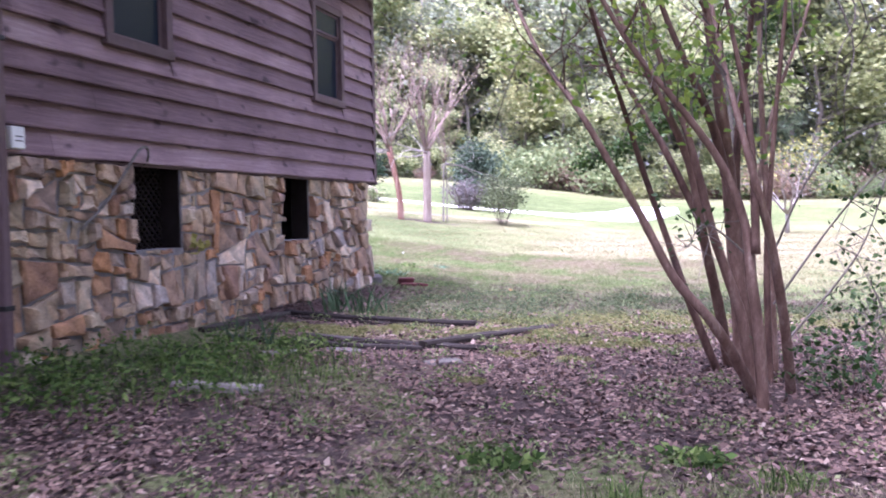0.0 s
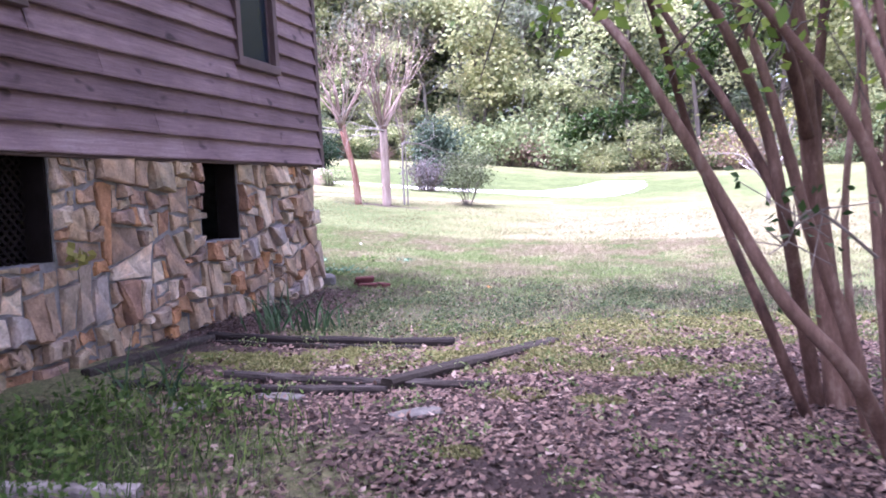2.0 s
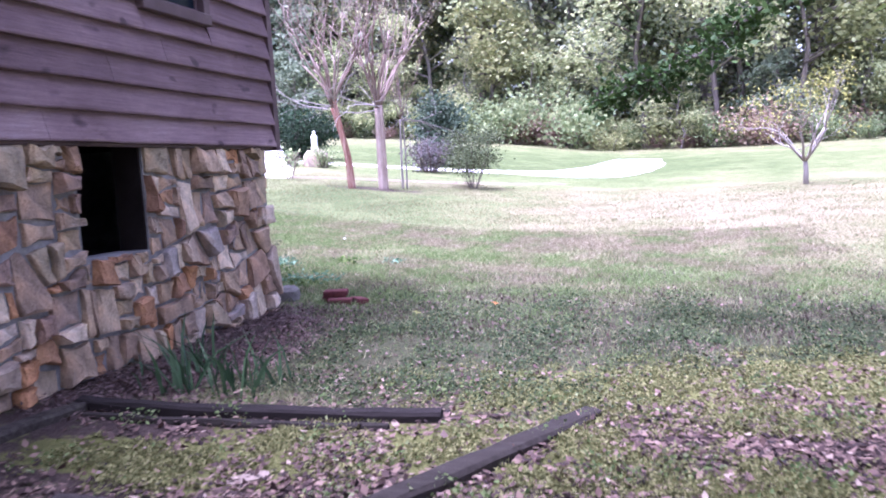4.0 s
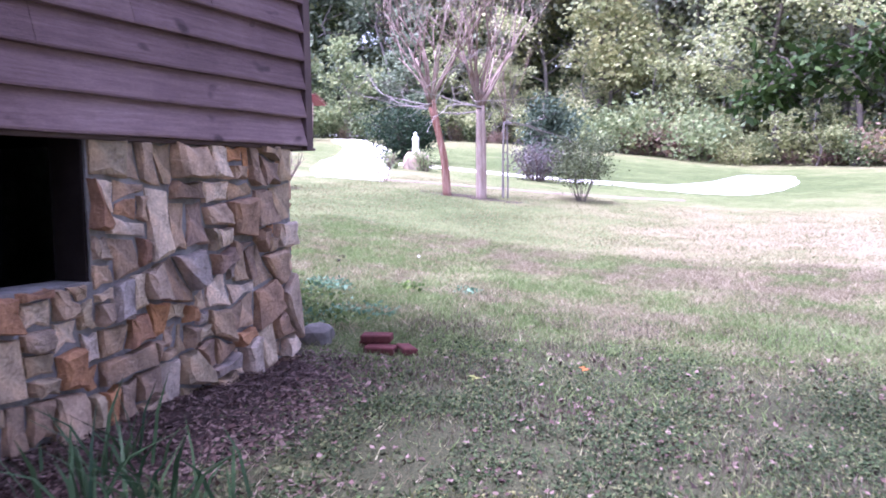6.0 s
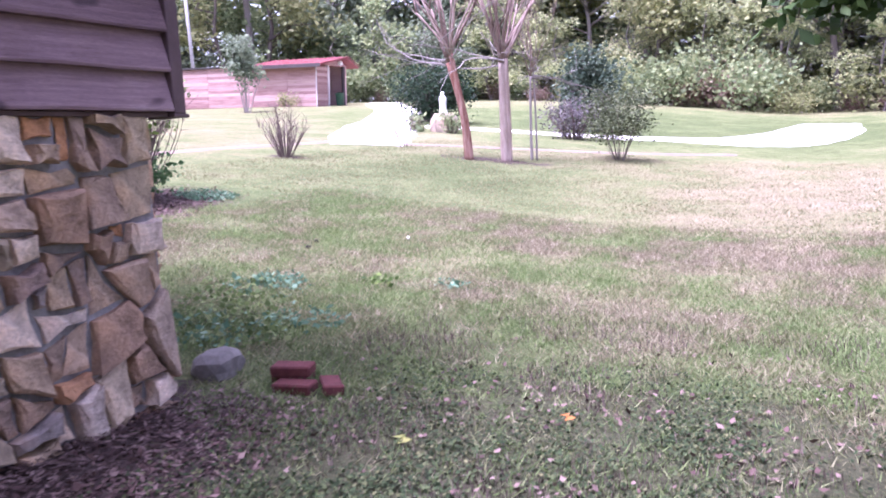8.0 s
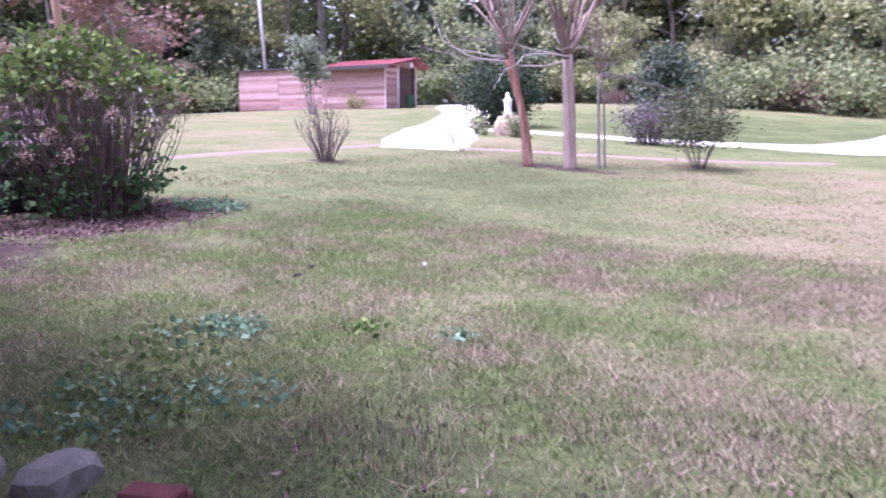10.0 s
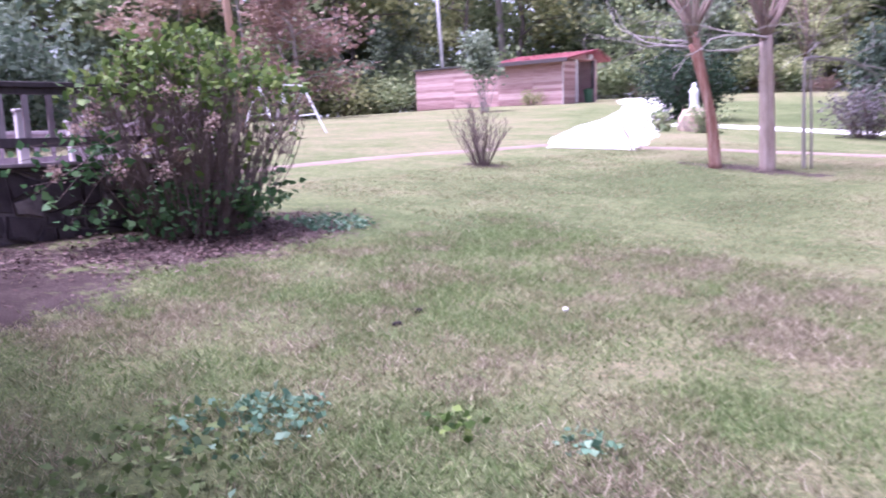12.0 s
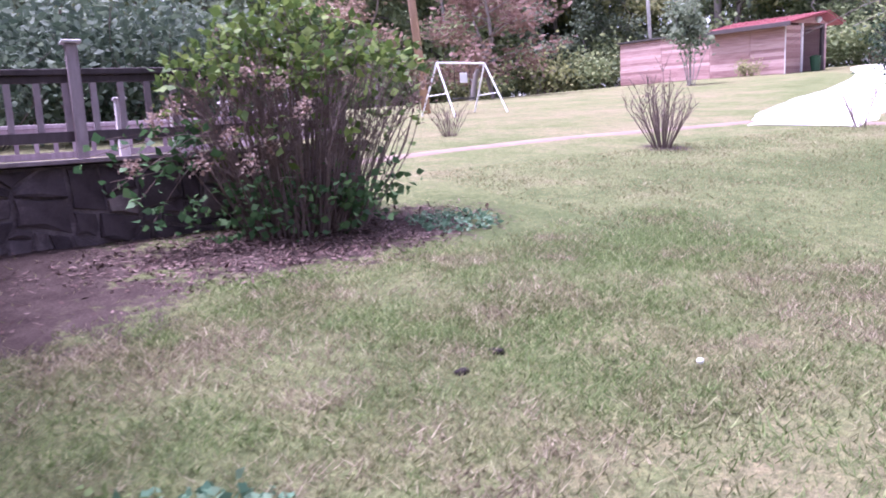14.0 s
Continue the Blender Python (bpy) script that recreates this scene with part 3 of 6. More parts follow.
def stone_cells(a, b2, z0, z1, spacing, seed, holes=()):
    """Blocky uneven cells that fill a wall: rough courses of stones of many sizes, some split by a slanting joint."""
    rng = random.Random(seed)
    seeds = []
    z = z0 - 0.1
    while z < z1 + 0.15:
        h = 2.3 * spacing * rng.uniform(0.8, 1.2)
        y = a - rng.uniform(0, 4) * spacing
        while y < b2 + spacing:
            w = rng.uniform(3.0, 4.4) * spacing
            seeds.append((y + w / 2 + rng.uniform(-0.06, 0.06) * w, z + h / 2 + rng.uniform(-0.08, 0.08) * h))
            y += w
        z += h
    raw = []
    for i, (sy, sz) in enumerate(seeds):
        poly = [(max(a, sy - 1.2), max(z0, sz - 1.2)), (min(b2, sy + 1.2), max(z0, sz - 1.2)), (min(b2, sy + 1.2), min(z1, sz + 1.2)), (max(a, sy - 1.2), min(z1, sz + 1.2))]
        if poly[1][0] <= poly[0][0] or poly[2][1] <= poly[0][1]:
            continue
        for k, (ty, tz) in enumerate(seeds):
            if k != i and abs(ty - sy) < 2.4 and abs(tz - sz) < 2.4 and len(poly) > 2:
                nx, ny = ty - sy, tz - sz
                poly = clip(poly, nx, ny, nx * (ty + sy) / 2 + ny * (tz + sz) / 2)
        if len(poly) > 2:
            raw.append(poly)
    cells = []

    def split(poly, depth=0):
        """Cuts a cell into stones along straight slanting joints, across its longer side."""
        n = len(poly)
        cx, cy = sum(p[0] for p in poly) / n, sum(p[1] for p in poly) / n
        w, h = max(p[0] for p in poly) - min(p[0] for p in poly), max(p[1] for p in poly) - min(p[1] for p in poly)
        if area(poly) < spacing ** 2 * rng.choice((0.35, 0.6, 0.9, 1.4, 1.9)) or depth > 6:
            return [poly]
        for k in range(26):
            an = (0.0 if w > h * rng.uniform(0.75, 1.1) else math.pi / 2) + rng.gauss(0, 0.14)
            if k > 15:
                p, q = poly[k % n], poly[(k + 1) % n]
                an = math.atan2(q[1] - p[1], q[0] - p[0]) + math.pi / 2
            nx, ny = math.cos(an), math.sin(an)
            c = nx * cx + ny * cy + rng.uniform(-0.22, 0.22) * max(w, h) * (1 if k < 16 else 0.4)
            halves = (clip(poly, nx, ny, c), clip(poly, -nx, -ny, -c))
            if all(len(q) > 3 and keen(q) > (58 if k < 8 else 42 if k < 16 else 30) for q in halves):
                return split(halves[0], depth + 1) + split(halves[1], depth + 1)
        return [poly]

    for poly in raw:
        pieces = split(poly)
        for ha, hb, hz in holes:
            cut = []
            for p in pieces:
                if len(p) < 3:
                    continue
                mid = clip(clip(p, -1, 0, -ha), 1, 0, hb) if p else []
                cut += [clip(p, 1, 0, ha), clip(p, -1, 0, -hb), clip(mid, 0, 1, hz) if len(mid) > 2 else []]
            pieces = cut
        for p in pieces:
            q = []
            for v in p:
                if not q or math.hypot(v[0] - q[-1][0], v[1] - q[-1][1]) > 0.035:
                    q.append(v)
            if len(q) > 3 and math.hypot(q[0][0] - q[-1][0], q[0][1] - q[-1][1]) < 0.035:
                q.pop()
            if len(q) > 2 and area(q) > 0.005:
                w, h = max(v[0] for v in q) - min(v[0] for v in q), max(v[1] for v in q) - min(v[1] for v in q)
                if min(w, h) > 0.055:
                    cells.append(q)
    return cells


def stone_mesh(poly, rng, proud):
    """One rough stone: side faces, a worn edge and an uneven face. Local x is out of the wall."""
    cy, cz = sum(p[0] for p in poly) / len(poly), sum(p[1] for p in poly) / len(poly)
    pts = []
    for i, p in enumerate(poly):
        q = poly[(i + 1) % len(poly)]
        pts.append(p)
        if math.hypot(q[0] - p[0], q[1] - p[1]) > 0.1:
            pts.append(((p[0] + q[0]) / 2 + rng.uniform(-0.012, 0.012), (p[1] + q[1]) / 2 + rng.uniform(-0.012, 0.012)))
    pts = [(p[0] + rng.uniform(-0.007, 0.007), p[1] + rng.uniform(-0.007, 0.007)) for p in pts]
    rad = math.sqrt(area(poly))
    n = len(pts)
    tilt, tilt2 = rng.uniform(-0.12, 0.12), rng.uniform(-0.2, 0.1)
    verts = []
    for inset, depth in ((0.014, -0.03), (0.019, 0.72), (0.034, 1.0)):
        for y, z in pts:
            dy, dz = y - cy, z - cz
            d = max(math.hypot(dy, dz), 0.02)
            k = max(0.25, 1 - inset * rng.uniform(0.5, 1.9) / d)
            out = -0.03 if depth < 0 else depth * proud + (tilt * dy + tilt2 * dz) * (0.4 + 0.6 * depth) + rng.uniform(-0.004, 0.004)
            verts.append((max(out, -0.03 if depth < 0 else 0.004), dy * k, dz * k))
    verts.append((proud + rng.uniform(-0.003, 0.006), rng.uniform(-0.22, 0.22) * rad, rng.uniform(-0.22, 0.22) * rad))
    faces = []
    for ring in (0, 1):
        for i in range(n):
            j = (i + 1) % n
            faces.append((ring * n + i, ring * n + j, (ring + 1) * n + j, (ring + 1) * n + i))
    faces += [(2 * n + i, 2 * n + (i + 1) % n, 3 * n) for i in range(n)]
    return verts, faces, cy, cz


# siding planks, window and corner trim
def plank_mesh(y0, y1, zb, h, rng):
    """A lapped board, thick at its foot and thin under the board above, with a slightly uneven foot."""
    n = max(2, int((y1 - y0) / 0.35))
    v, f = [], []
    for i in range(n + 1):
        y = y0 + (y1 - y0) * i / n
        w = rng.uniform(-0.004, 0.004) if 0 < i < n else 0.0
        v += [(-0.02, y, zb), (0.060 + w, y, zb + w), (0.064 + w, y, zb + 0.014 + w), (0.002, y, zb + h), (-0.02, y, zb + h)]
    for i in range(n):
        for k in range(5):
            f.append((i * 5 + k, i * 5 + (k + 1) % 5, i * 5 + 5 + (k + 1) % 5, i * 5 + 5 + k))
    f += [(4, 3, 2, 1, 0), tuple(n * 5 + k for k in range(5))]
    return v, f


def house_walls():
    bm = bmesh.new()
    x0, x1 = WALL_X - 0.16, WALL_X - 0.004 + 0.03
    zt = 5.15
    ys = [-4.3, WINDOWS[0][0], WINDOWS[0][1], WINDOWS[1][0], WINDOWS[1][1], CORNER_Y - 0.05]
    for a, b2 in ((ys[0], ys[1]), (ys[2], ys[3]), (ys[4], ys[5])):
        box(bm, (x0, a, SIDE_Z + 0.26), (x1, b2, zt), 0)
    for a, b2, z, t in WINDOWS:
        box(bm, (x0, a, SIDE_Z + 0.26), (x1, b2, z), 0)
        box(bm, (x0, a, t), (x1, b2, zt), 0)
    wall = tagged(part("wall_house_east", bm, M_TRIM, None), "house wall of purple-brown stained lap siding, weathered", "wall", kind="structure")
    rng = random.Random(5)
    for r in range(15):
        zb = SIDE_Z + r * LAP
        spans = [(-4.3, CORNER_Y - 0.115)]
        for a, b2, z, t in WINDOWS:
            for lo, hi in ((zb, z - 0.004) if zb < z - 0.03 < zb + LAP else (0, 0), (t + 0.004, zb + LAP + 0.02) if zb < t + 0.03 < zb + LAP else (0, 0)):
                if hi - lo > 0.03:
                    v, f = plank_mesh(a + 0.001, b2 - 0.001, lo, hi - lo, rng)
                    ob = new("plank", mesh_of("plank", v, f, M_SIDING))
                    ob.location = (WALL_X + 0.03, 0, 0)
                    ob.parent = wall
            if zb + LAP > z - 0.02 and zb < t + 0.02:
                spans = [q for s in spans for q in ((s[0], min(s[1], a - 0.002)), (max(s[0], b2 + 0.002), s[1])) if q[1] - q[0] > 0.05]
        for a, b2 in spans:
            cuts = [a]
            if b2 - a > 4:
                c = a + rng.uniform(1.2, 3.2)
                while c < b2 - 0.8:
                    cuts.append(c)
                    c += rng.uniform(2.6, 4.0)
            cuts.append(b2)
            for p, q in zip(cuts, cuts[1:]):
                v, f = plank_mesh(p + 0.002, q - 0.002, zb, LAP + 0.02, rng)
                ob = new("plank", mesh_of("plank", v, f, M_SIDING))
                ob.location = (WALL_X + 0.03, 0, 0)
                ob.parent = wall
    for nm, lo, hi in (("wall_house_north", (-20.2, CORNER_Y - 0.16, SIDE_Z + 0.26), (WALL_X - 0.16, CORNER_Y - 0.05, 5.15)),
                       ("wall_house_south", (-20.2, -4.3, SIDE_Z + 0.26), (WALL_X - 0.16, -4.15, 5.15)),
                       ("wall_house_west", (-20.3, -4.3, SIDE_Z + 0.26), (-20.2, CORNER_Y - 0.05, 5.15))):
        bm = bmesh.new()
        box(bm, lo, hi, 0)
        tagged(part(nm, bm, M_SIDING, None), "stained timber house wall", "wall", kind="structure")
    return wall


house_walls()
bm = bmesh.new()
box(bm, (WALL_X + 0.0, CORNER_Y - 0.11, SIDE_Z - 0.012), (WALL_X + 0.085, CORNER_Y - 0.012, 5.15), 0.005)
box(bm, (WALL_X - 0.11, CORNER_Y - 0.049, SIDE_Z - 0.01), (WALL_X + 0.06, CORNER_Y - 0.009, 5.15), 0.005)
box(bm, (WALL_X - 0.12, CORNER_Y - 0.125, SIDE_Z - 0.035), (WALL_X + 0.095, CORNER_Y + 0.0, SIDE_Z - 0.013), 0.004)
tagged(part("trim_corner", bm, M_TRIM, None), "dark stained corner board of the house", "trim", kind="structure")
bm = bmesh.new()
box(bm, (WALL_X + 0.0, -4.3, SIDE_Z - 0.03), (WALL_X + 0.05, CORNER_Y - 0.13, SIDE_Z - 0.002), 0.004)
tagged(part("trim_sill_board", bm, M_TRIM, None), "dark board under the lowest siding plank", "trim", kind="structure")


def house_window(i, a, b2, z, t):
    w = tagged(new("window_%d" % i), "double-hung window with dark stained frame and dim glass", "window", kind="structure")
    X = WALL_X
    fr = bmesh.new()
    wd = 0.10
    box(fr, (X - 0.03, a, z), (X + 0.105, a + wd, t), 0.006)
    box(fr, (X - 0.03, b2 - wd, z), (X + 0.105, b2, t), 0.006)
    box(fr, (X - 0.03, a + wd, t - wd), (X + 0.10, b2 - wd, t), 0.006)
    part("window_frame", fr, M_TRIM, w)
    sl = bmesh.new()
    box(sl, (X - 0.03, a - 0.01, z - 0.006), (X + 0.115, b2 + 0.01, z + 0.10), 0.008)
    part("window_sill", sl, M_TRIM, w)
    zm = z + (t - z) * 0.70
    for lo, hi, dx in ((z + 0.10, zm, 0.02), (zm, t - wd, 0.045)):
        sa = bmesh.new()
        y0, y1, s = a + wd, b2 - wd, 0.035
        box(sa, (X - 0.02 + dx, y0, lo), (X + 0.015 + dx, y0 + s, hi), 0.003)
        box(sa, (X - 0.02 + dx, y1 - s, lo), (X + 0.015 + dx, y1, hi), 0.003)
        box(sa, (X - 0.02 + dx, y0 + s, lo), (X + 0.015 + dx, y1 - s, lo + s), 0.003)
        box(sa, (X - 0.02 + dx, y0 + s, hi - s), (X + 0.015 + dx, y1 - s, hi), 0.003)
        sash = part("sash", sa, M_TRIM, w)
        gl = bmesh.new()
        box(gl, (X - 0.006 + dx, y0 + s, lo + s), (X + 0.002 + dx, y1 - s, hi - s), 0)
        part("pane", gl, M_GLASS, sash)


for i, wdw in enumerate(WINDOWS):
    house_window(i + 1, *wdw)

# roof of the house, above the view
bm = bmesh.new()
v = [bm.verts.new(p) for p in ((-3.85, -4.9, 4.95), (-3.85, 9.45, 4.95), (-12.3, 9.45, 7.0), (-12.3, -4.9, 7.0), (-20.8, 9.45, 4.95), (-20.8, -4.9, 4.95),
                               (-3.85, -4.9, 5.15), (-3.85, 9.45, 5.15), (-12.3, 9.45, 7.2), (-12.3, -4.9, 7.2), (-20.8, 9.45, 5.15), (-20.8, -4.9, 5.15))]
for f in ((0, 1, 2, 3), (3, 2, 4, 5), (6, 9, 8, 7), (9, 11, 10, 8), (0, 6, 7, 1), (5, 4, 10, 11), (1, 7, 8, 2), (2, 8, 10, 4), (0, 3, 9, 6), (3, 5, 11, 9)):
    bm.faces.new([v[k] for k in f])
tagged(part("roof_house", bm, M_DARKROOF, None), "dark shingled gable roof of the house", "roof", kind="structure")
bm = bmesh.new()
tube(bm, [(-3.78, -4.9, 4.98), (-3.78, 9.5, 4.96)], [0.065, 0.065], 8)
tagged(part("trim_gutter", bm, M_BLACK, None), "dark eaves gutter along the roof edge", "gutter", kind="structure")


def lattice_panel(a, b2, z0, z1, x):
    t = thing("vent_lattice", (x, a, z0), "dark diagonal wooden lattice across the vent opening", "lattice", kind="structure")
    w, h = b2 - a, z1 - z0
    for sgn, dx in ((1, 0.0), (-1, 0.008)):
        c = -h
        while c < w:
            u0, u1 = max(c, 0), min(c + h, w)
            if u1 - u0 > 0.03:
                bm = bmesh.new()
                p = Vector((dx, u0 if sgn > 0 else w - u0, u0 - c))
                q = Vector((dx, u1 if sgn > 0 else w - u1, u1 - c))
                d = (q - p).normalized()
                s = Vector((0, -d.z, d.y)) * 0.012
                vv = [bm.verts.new(k) for k in (p - s, q - s, q + s, p + s)]
                vv2 = [bm.verts.new(k.co + Vector((0.007, 0, 0))) for k in vv]
                bm.faces.new(vv)
                bm.faces.new(vv2[::-1])
                for k in range(4):
                    bm.faces.new((vv[k], vv[(k + 1) % 4], vv2[(k + 1) % 4], vv2[k]))
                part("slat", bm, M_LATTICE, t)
            c += 0.085
    return t


lattice_panel(VENTS[0][0], VENTS[0][1], VENTS[0][2], SIDE_Z, WALL_X - 0.24)

# downspout and meter box at the near end, cable over the vent
ds = thing("downspout", (-4.27, 1.14, g1(-4.27, 1.14)), "dark square downspout standing against the stone wall", "downspout")
bm = bmesh.new()
box(bm, (-0.05, -0.04, -0.02), (0.05, 0.04, 4.9), 0.01)
part("pipe", bm, M_TRIM, ds)
for h in (0.5, 2.6):
    bm = bmesh.new()
    box(bm, (-0.1, -0.05, h), (0.056, 0.05, h + 0.04), 0.004)
    part("strap", bm, M_BLACK, ds)
mb = thing("meter_box", (-4.33, 1.35, 1.93), "small pale grey utility box on the siding", "utility box")
bm = bmesh.new()
box(bm, (-0.04, -0.07, -0.09), (0.05, 0.07, 0.09), 0.01)
body = part("body", bm, M_WHITEMETAL, mb)
for k in range(2):
    bm = bmesh.new()
    box(bm, (0.051, -0.035, -0.03 + 0.035 * k), (0.053, 0.04, -0.02 + 0.035 * k), 0)
    part("label_bar", bm, M_BLACK, body)
bm = bmesh.new()
tube(bm, spline([(-4.32, 2.05, 1.18), (-4.30, 2.35, 1.42), (-4.27, 2.60, 1.72), (-4.27, 2.80, 1.93), (-4.28, 2.93, 1.96), (-4.32, 2.99, 1.86), (-4.38, 3.0, 1.80)], 5), [0.014] * 31, 8)
tagged(part("cable", bm, M_SLAB, None, "", True), "thick grey cable bent over the siding edge to the vent", "cable")

# ---- timbers on the ground beside the wall ----
def timber(p, q, w, h, mat, label, seed):
    """An old garden timber between two points, with worn ends and an uneven top."""
    rng = random.Random(seed)
    p, q = Vector(p), Vector(q)
    n = 12
    d = (q - p)
    side = Vector((-d.y, d.x, 0)).normalized() * (w / 2)
    bm = bmesh.new()
    rows = []
    for i in range(n + 1):
        c = p + d * (i / n)
        c.z = g1(c.x, c.y) + p.z + (q.z - p.z) * i / n
        e = 0.8 if i in (0, n) else 1.0
        j = [rng.uniform(-0.008, 0.008) for _ in range(6)]
        up = Vector((0, 0, 1))
        rows.append([bm.verts.new(c + side * (e + j[0]) - up * 0.05), bm.verts.new(c + side * e + up * (h - 0.02 + j[1])), bm.verts.new(c + side * 0.75 * e + up * (h + j[2])),
                     bm.verts.new(c - side * 0.75 * e + up * (h + j[3])), bm.verts.new(c - side * e + up * (h - 0.02 + j[4])), bm.verts.new(c - side * (e + j[5]) - up * 0.05)])
    for r0, r1 in zip(rows, rows[1:]):
        for k in range(6):
            bm.faces.new((r0[k], r0[(k + 1) % 6], r1[(k + 1) % 6], r1[k]))
    bm.faces.new(rows[0][::-1])
    bm.faces.new(rows[-1])
    return tagged(part("garden_timber", bm, mat, None), label, "timber", "old timbers beside the wall")


timber((-4.05, 5.18, 0), (-1.68, 5.48, 0), 0.13, 0.07, M_WETTIMBER, "dark rotten timber edging lying on bare earth", 1)
timber((-3.9, 5.02, 0), (-1.95, 5.27, 0), 0.07, 0.035, M_TIMBER, "thin grey board lying beside a timber", 2)
timber((-4.15, 3.55, 0), (-4.0, 5.2, 0), 0.12, 0.06, M_TIMBER, "grey weathered timber lying along the stone wall", 3)
timber((-3.75, 3.35, 0), (-1.72, 3.68, 0), 0.10, 0.06, M_WETTIMBER, "mossy grey timber lying among leaf litter", 4)
timber((-3.1, 3.85, 0), (-1.02, 3.92, 0), 0.11, 0.06, M_WETTIMBER, "dark soaked timber lying among leaf litter", 5)
timber((-1.75, 3.78, 0.05), (-0.80, 5.76, 0.0), 0.16, 0.04, M_TIMBER, "wide grey plank lying aslant over a timber", 6)
timber((-2.95, 1.42, 0), (-2.25, 1.55, 0), 0.11, 0.06, M_BARK_PALE, "short pale log lying in the grass", 7)


def boulder(name, at, size, seed, mat, label, category="stone"):
    """A flattish rough stone sunk a little into the ground."""
    rng = random.Random(seed)
    bm = bmesh.new()
    bmesh.ops.create_icosphere(bm, subdivisions=2, radius=1.0)
    for vv in bm.verts:
        k = 1 + 0.22 * noise.noise(vv.co * 1.3 + Vector((seed, 0, 0)))
        vv.co = Vector((max(-0.8, min(0.8, vv.co.x * k)) * size[0], max(-0.8, min(0.8, vv.co.y * k)) * size[1], max(-0.6, min(0.75, vv.co.z * k)) * size[2]))
    ob = part(name, bm, mat, None)
    ob.matrix_world = pose(at[0], at[1], g1(at[0], at[1]) + size[2] * 0.25, 0, 0, rng.uniform(0, 180))
    return tagged(ob, label, category)


boulder("flat_stone", (-2.95, 3.05), (0.22, 0.12, 0.025), 1, M_SLAB, "flat pale stone slab lying by the timbers")
boulder("flat_stone", (-2.45, 3.45), (0.26, 0.11, 0.025), 2, M_SLAB, "flat grey stone slab lying by the timbers")
boulder("flat_stone", (-1.35, 3.2), (0.22, 0.12, 0.03), 3, M_SLAB, "flat grey stone half covered with leaves")
boulder("flat_stone", (-2.4, 4.4), (0.14, 0.08, 0.02), 4, M_PATHCONC, "small pale flat stone on mossy earth")
boulder("field_stone", (-4.55, 9.2), (0.26, 0.17, 0.14), 5, M_SLAB, "grey fieldstone lying at the house corner")
boulder("field_stone", (-4.95, 9.05), (0.16, 0.13, 0.09), 7, M_SLAB, "small grey fieldstone behind the house corner")


def brick_at(x, y, z, rz, tilt, label):
    bm = bmesh.new()
    box(bm, (-0.135, -0.065, 0), (0.135, 0.065, 0.068), 0.01)
    ob = part("red_brick", bm, M_BRICK, None)
    ob.matrix_world = pose(x, y, g1(x, y) + z, tilt, 0, rz)
    return tagged(ob, label, "brick", "red bricks near the house corner")


brick_at(-3.90, 9.17, -0.01, 8, 4, "worn dark red brick lying flat in the grass")
brick_at(-3.72, 9.30, -0.01, -48, -5, "worn dark red brick lying aslant in the grass")
brick_at(-4.05, 9.35, -0.01, 70, 0, "worn dark red brick half sunk in the grass")
brick_at(-3.99, 9.28, 0.062, 14, 5, "dark red brick stacked on top of the others")

# ---- deck on the far side of the house ----
DX = -11.4
deck_wall = None


def deck():
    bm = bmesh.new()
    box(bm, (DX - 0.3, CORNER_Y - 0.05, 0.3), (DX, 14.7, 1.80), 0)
    wall = tagged(part("wall_deck", bm, M_SHADEDBLOCK, None), "block wall under the deck, shade put into its dark colour", "wall", kind="structure")
    bm = bmesh.new()
    box(bm, (-16.0, CORNER_Y - 0.05, 1.815), (DX + 0.16, 14.75, 1.86), 0.006)
    tagged(part("deck_floor", bm, M_DECK, None), "grey weathered deck floor on the stone wall", "deck", kind="structure")
    for nm, lo, hi in (("wall_deck_north", (-16.0, 14.4, 0.3), (DX - 0.3, 14.7, 1.80)), ("wall_deck_west", (-16.0, CORNER_Y - 0.05, 0.3), (-15.7, 14.4, 1.80))):
        bm = bmesh.new()
        box(bm, lo, hi, 0)
        tagged(part(nm, bm, M_MORTAR, None), "stone wall under the deck", "wall", kind="structure")
    return wall


deck_wall = deck()


def railing(p, q, z, top, low, label, posts, dark=True):
    """Deck railing from p to q: posts, a flat top rail, a low rail and square balusters."""
    p, q = Vector((*p, z)), Vector((*q, z))
    length = (q - p).length
    ang = math.degrees(math.atan2(q.y - p.y, q.x - p.x))
    t = thing("deck_railing", p, label, "railing", rz=ang)
    bm = bmesh.new()
    box(bm, (0, -0.07, top - 0.06), (length, 0.07, top), 0.006)
    box(bm, (0, -0.03, top - 0.13), (length, 0.03, top - 0.062), 0.004)
    part("top_rail", bm, M_DECKDARK if dark else M_DECK, t, "dark weathered top rail")
    bm = bmesh.new()
    box(bm, (0, -0.035, low - 0.05), (length, 0.035, low + 0.05), 0.004)
    part("low_rail", bm, M_DECKDARK if dark else M_DECK, t)
    u = 0.12
    me = None
    while u < length - 0.05:
        if me is None:
            bm = bmesh.new()
            box(bm, (-0.03, -0.025, low + 0.052), (0.03, 0.025, top - 0.132), 0.004)
            ob = part("baluster", bm, M_DECK, t)
            me = ob.data
        else:
            ob = part("baluster", me, M_DECK, t)
        ob.location = (u, 0, 0)
        u += 0.255
    for u, h in posts:
        bm = bmesh.new()
        box(bm, (u - 0.055, 0.032, 0.0), (u + 0.055, 0.14, h), 0.006)
        po = part("post", bm, M_DECK, t, "pale grey weathered post")
        bm = bmesh.new()
        box(bm, (u - 0.09, 0.01, h + 0.002), (u + 0.09, 0.185, h + 0.03), 0.006)
        part("post_cap", bm, M_WHITEWOOD, po)


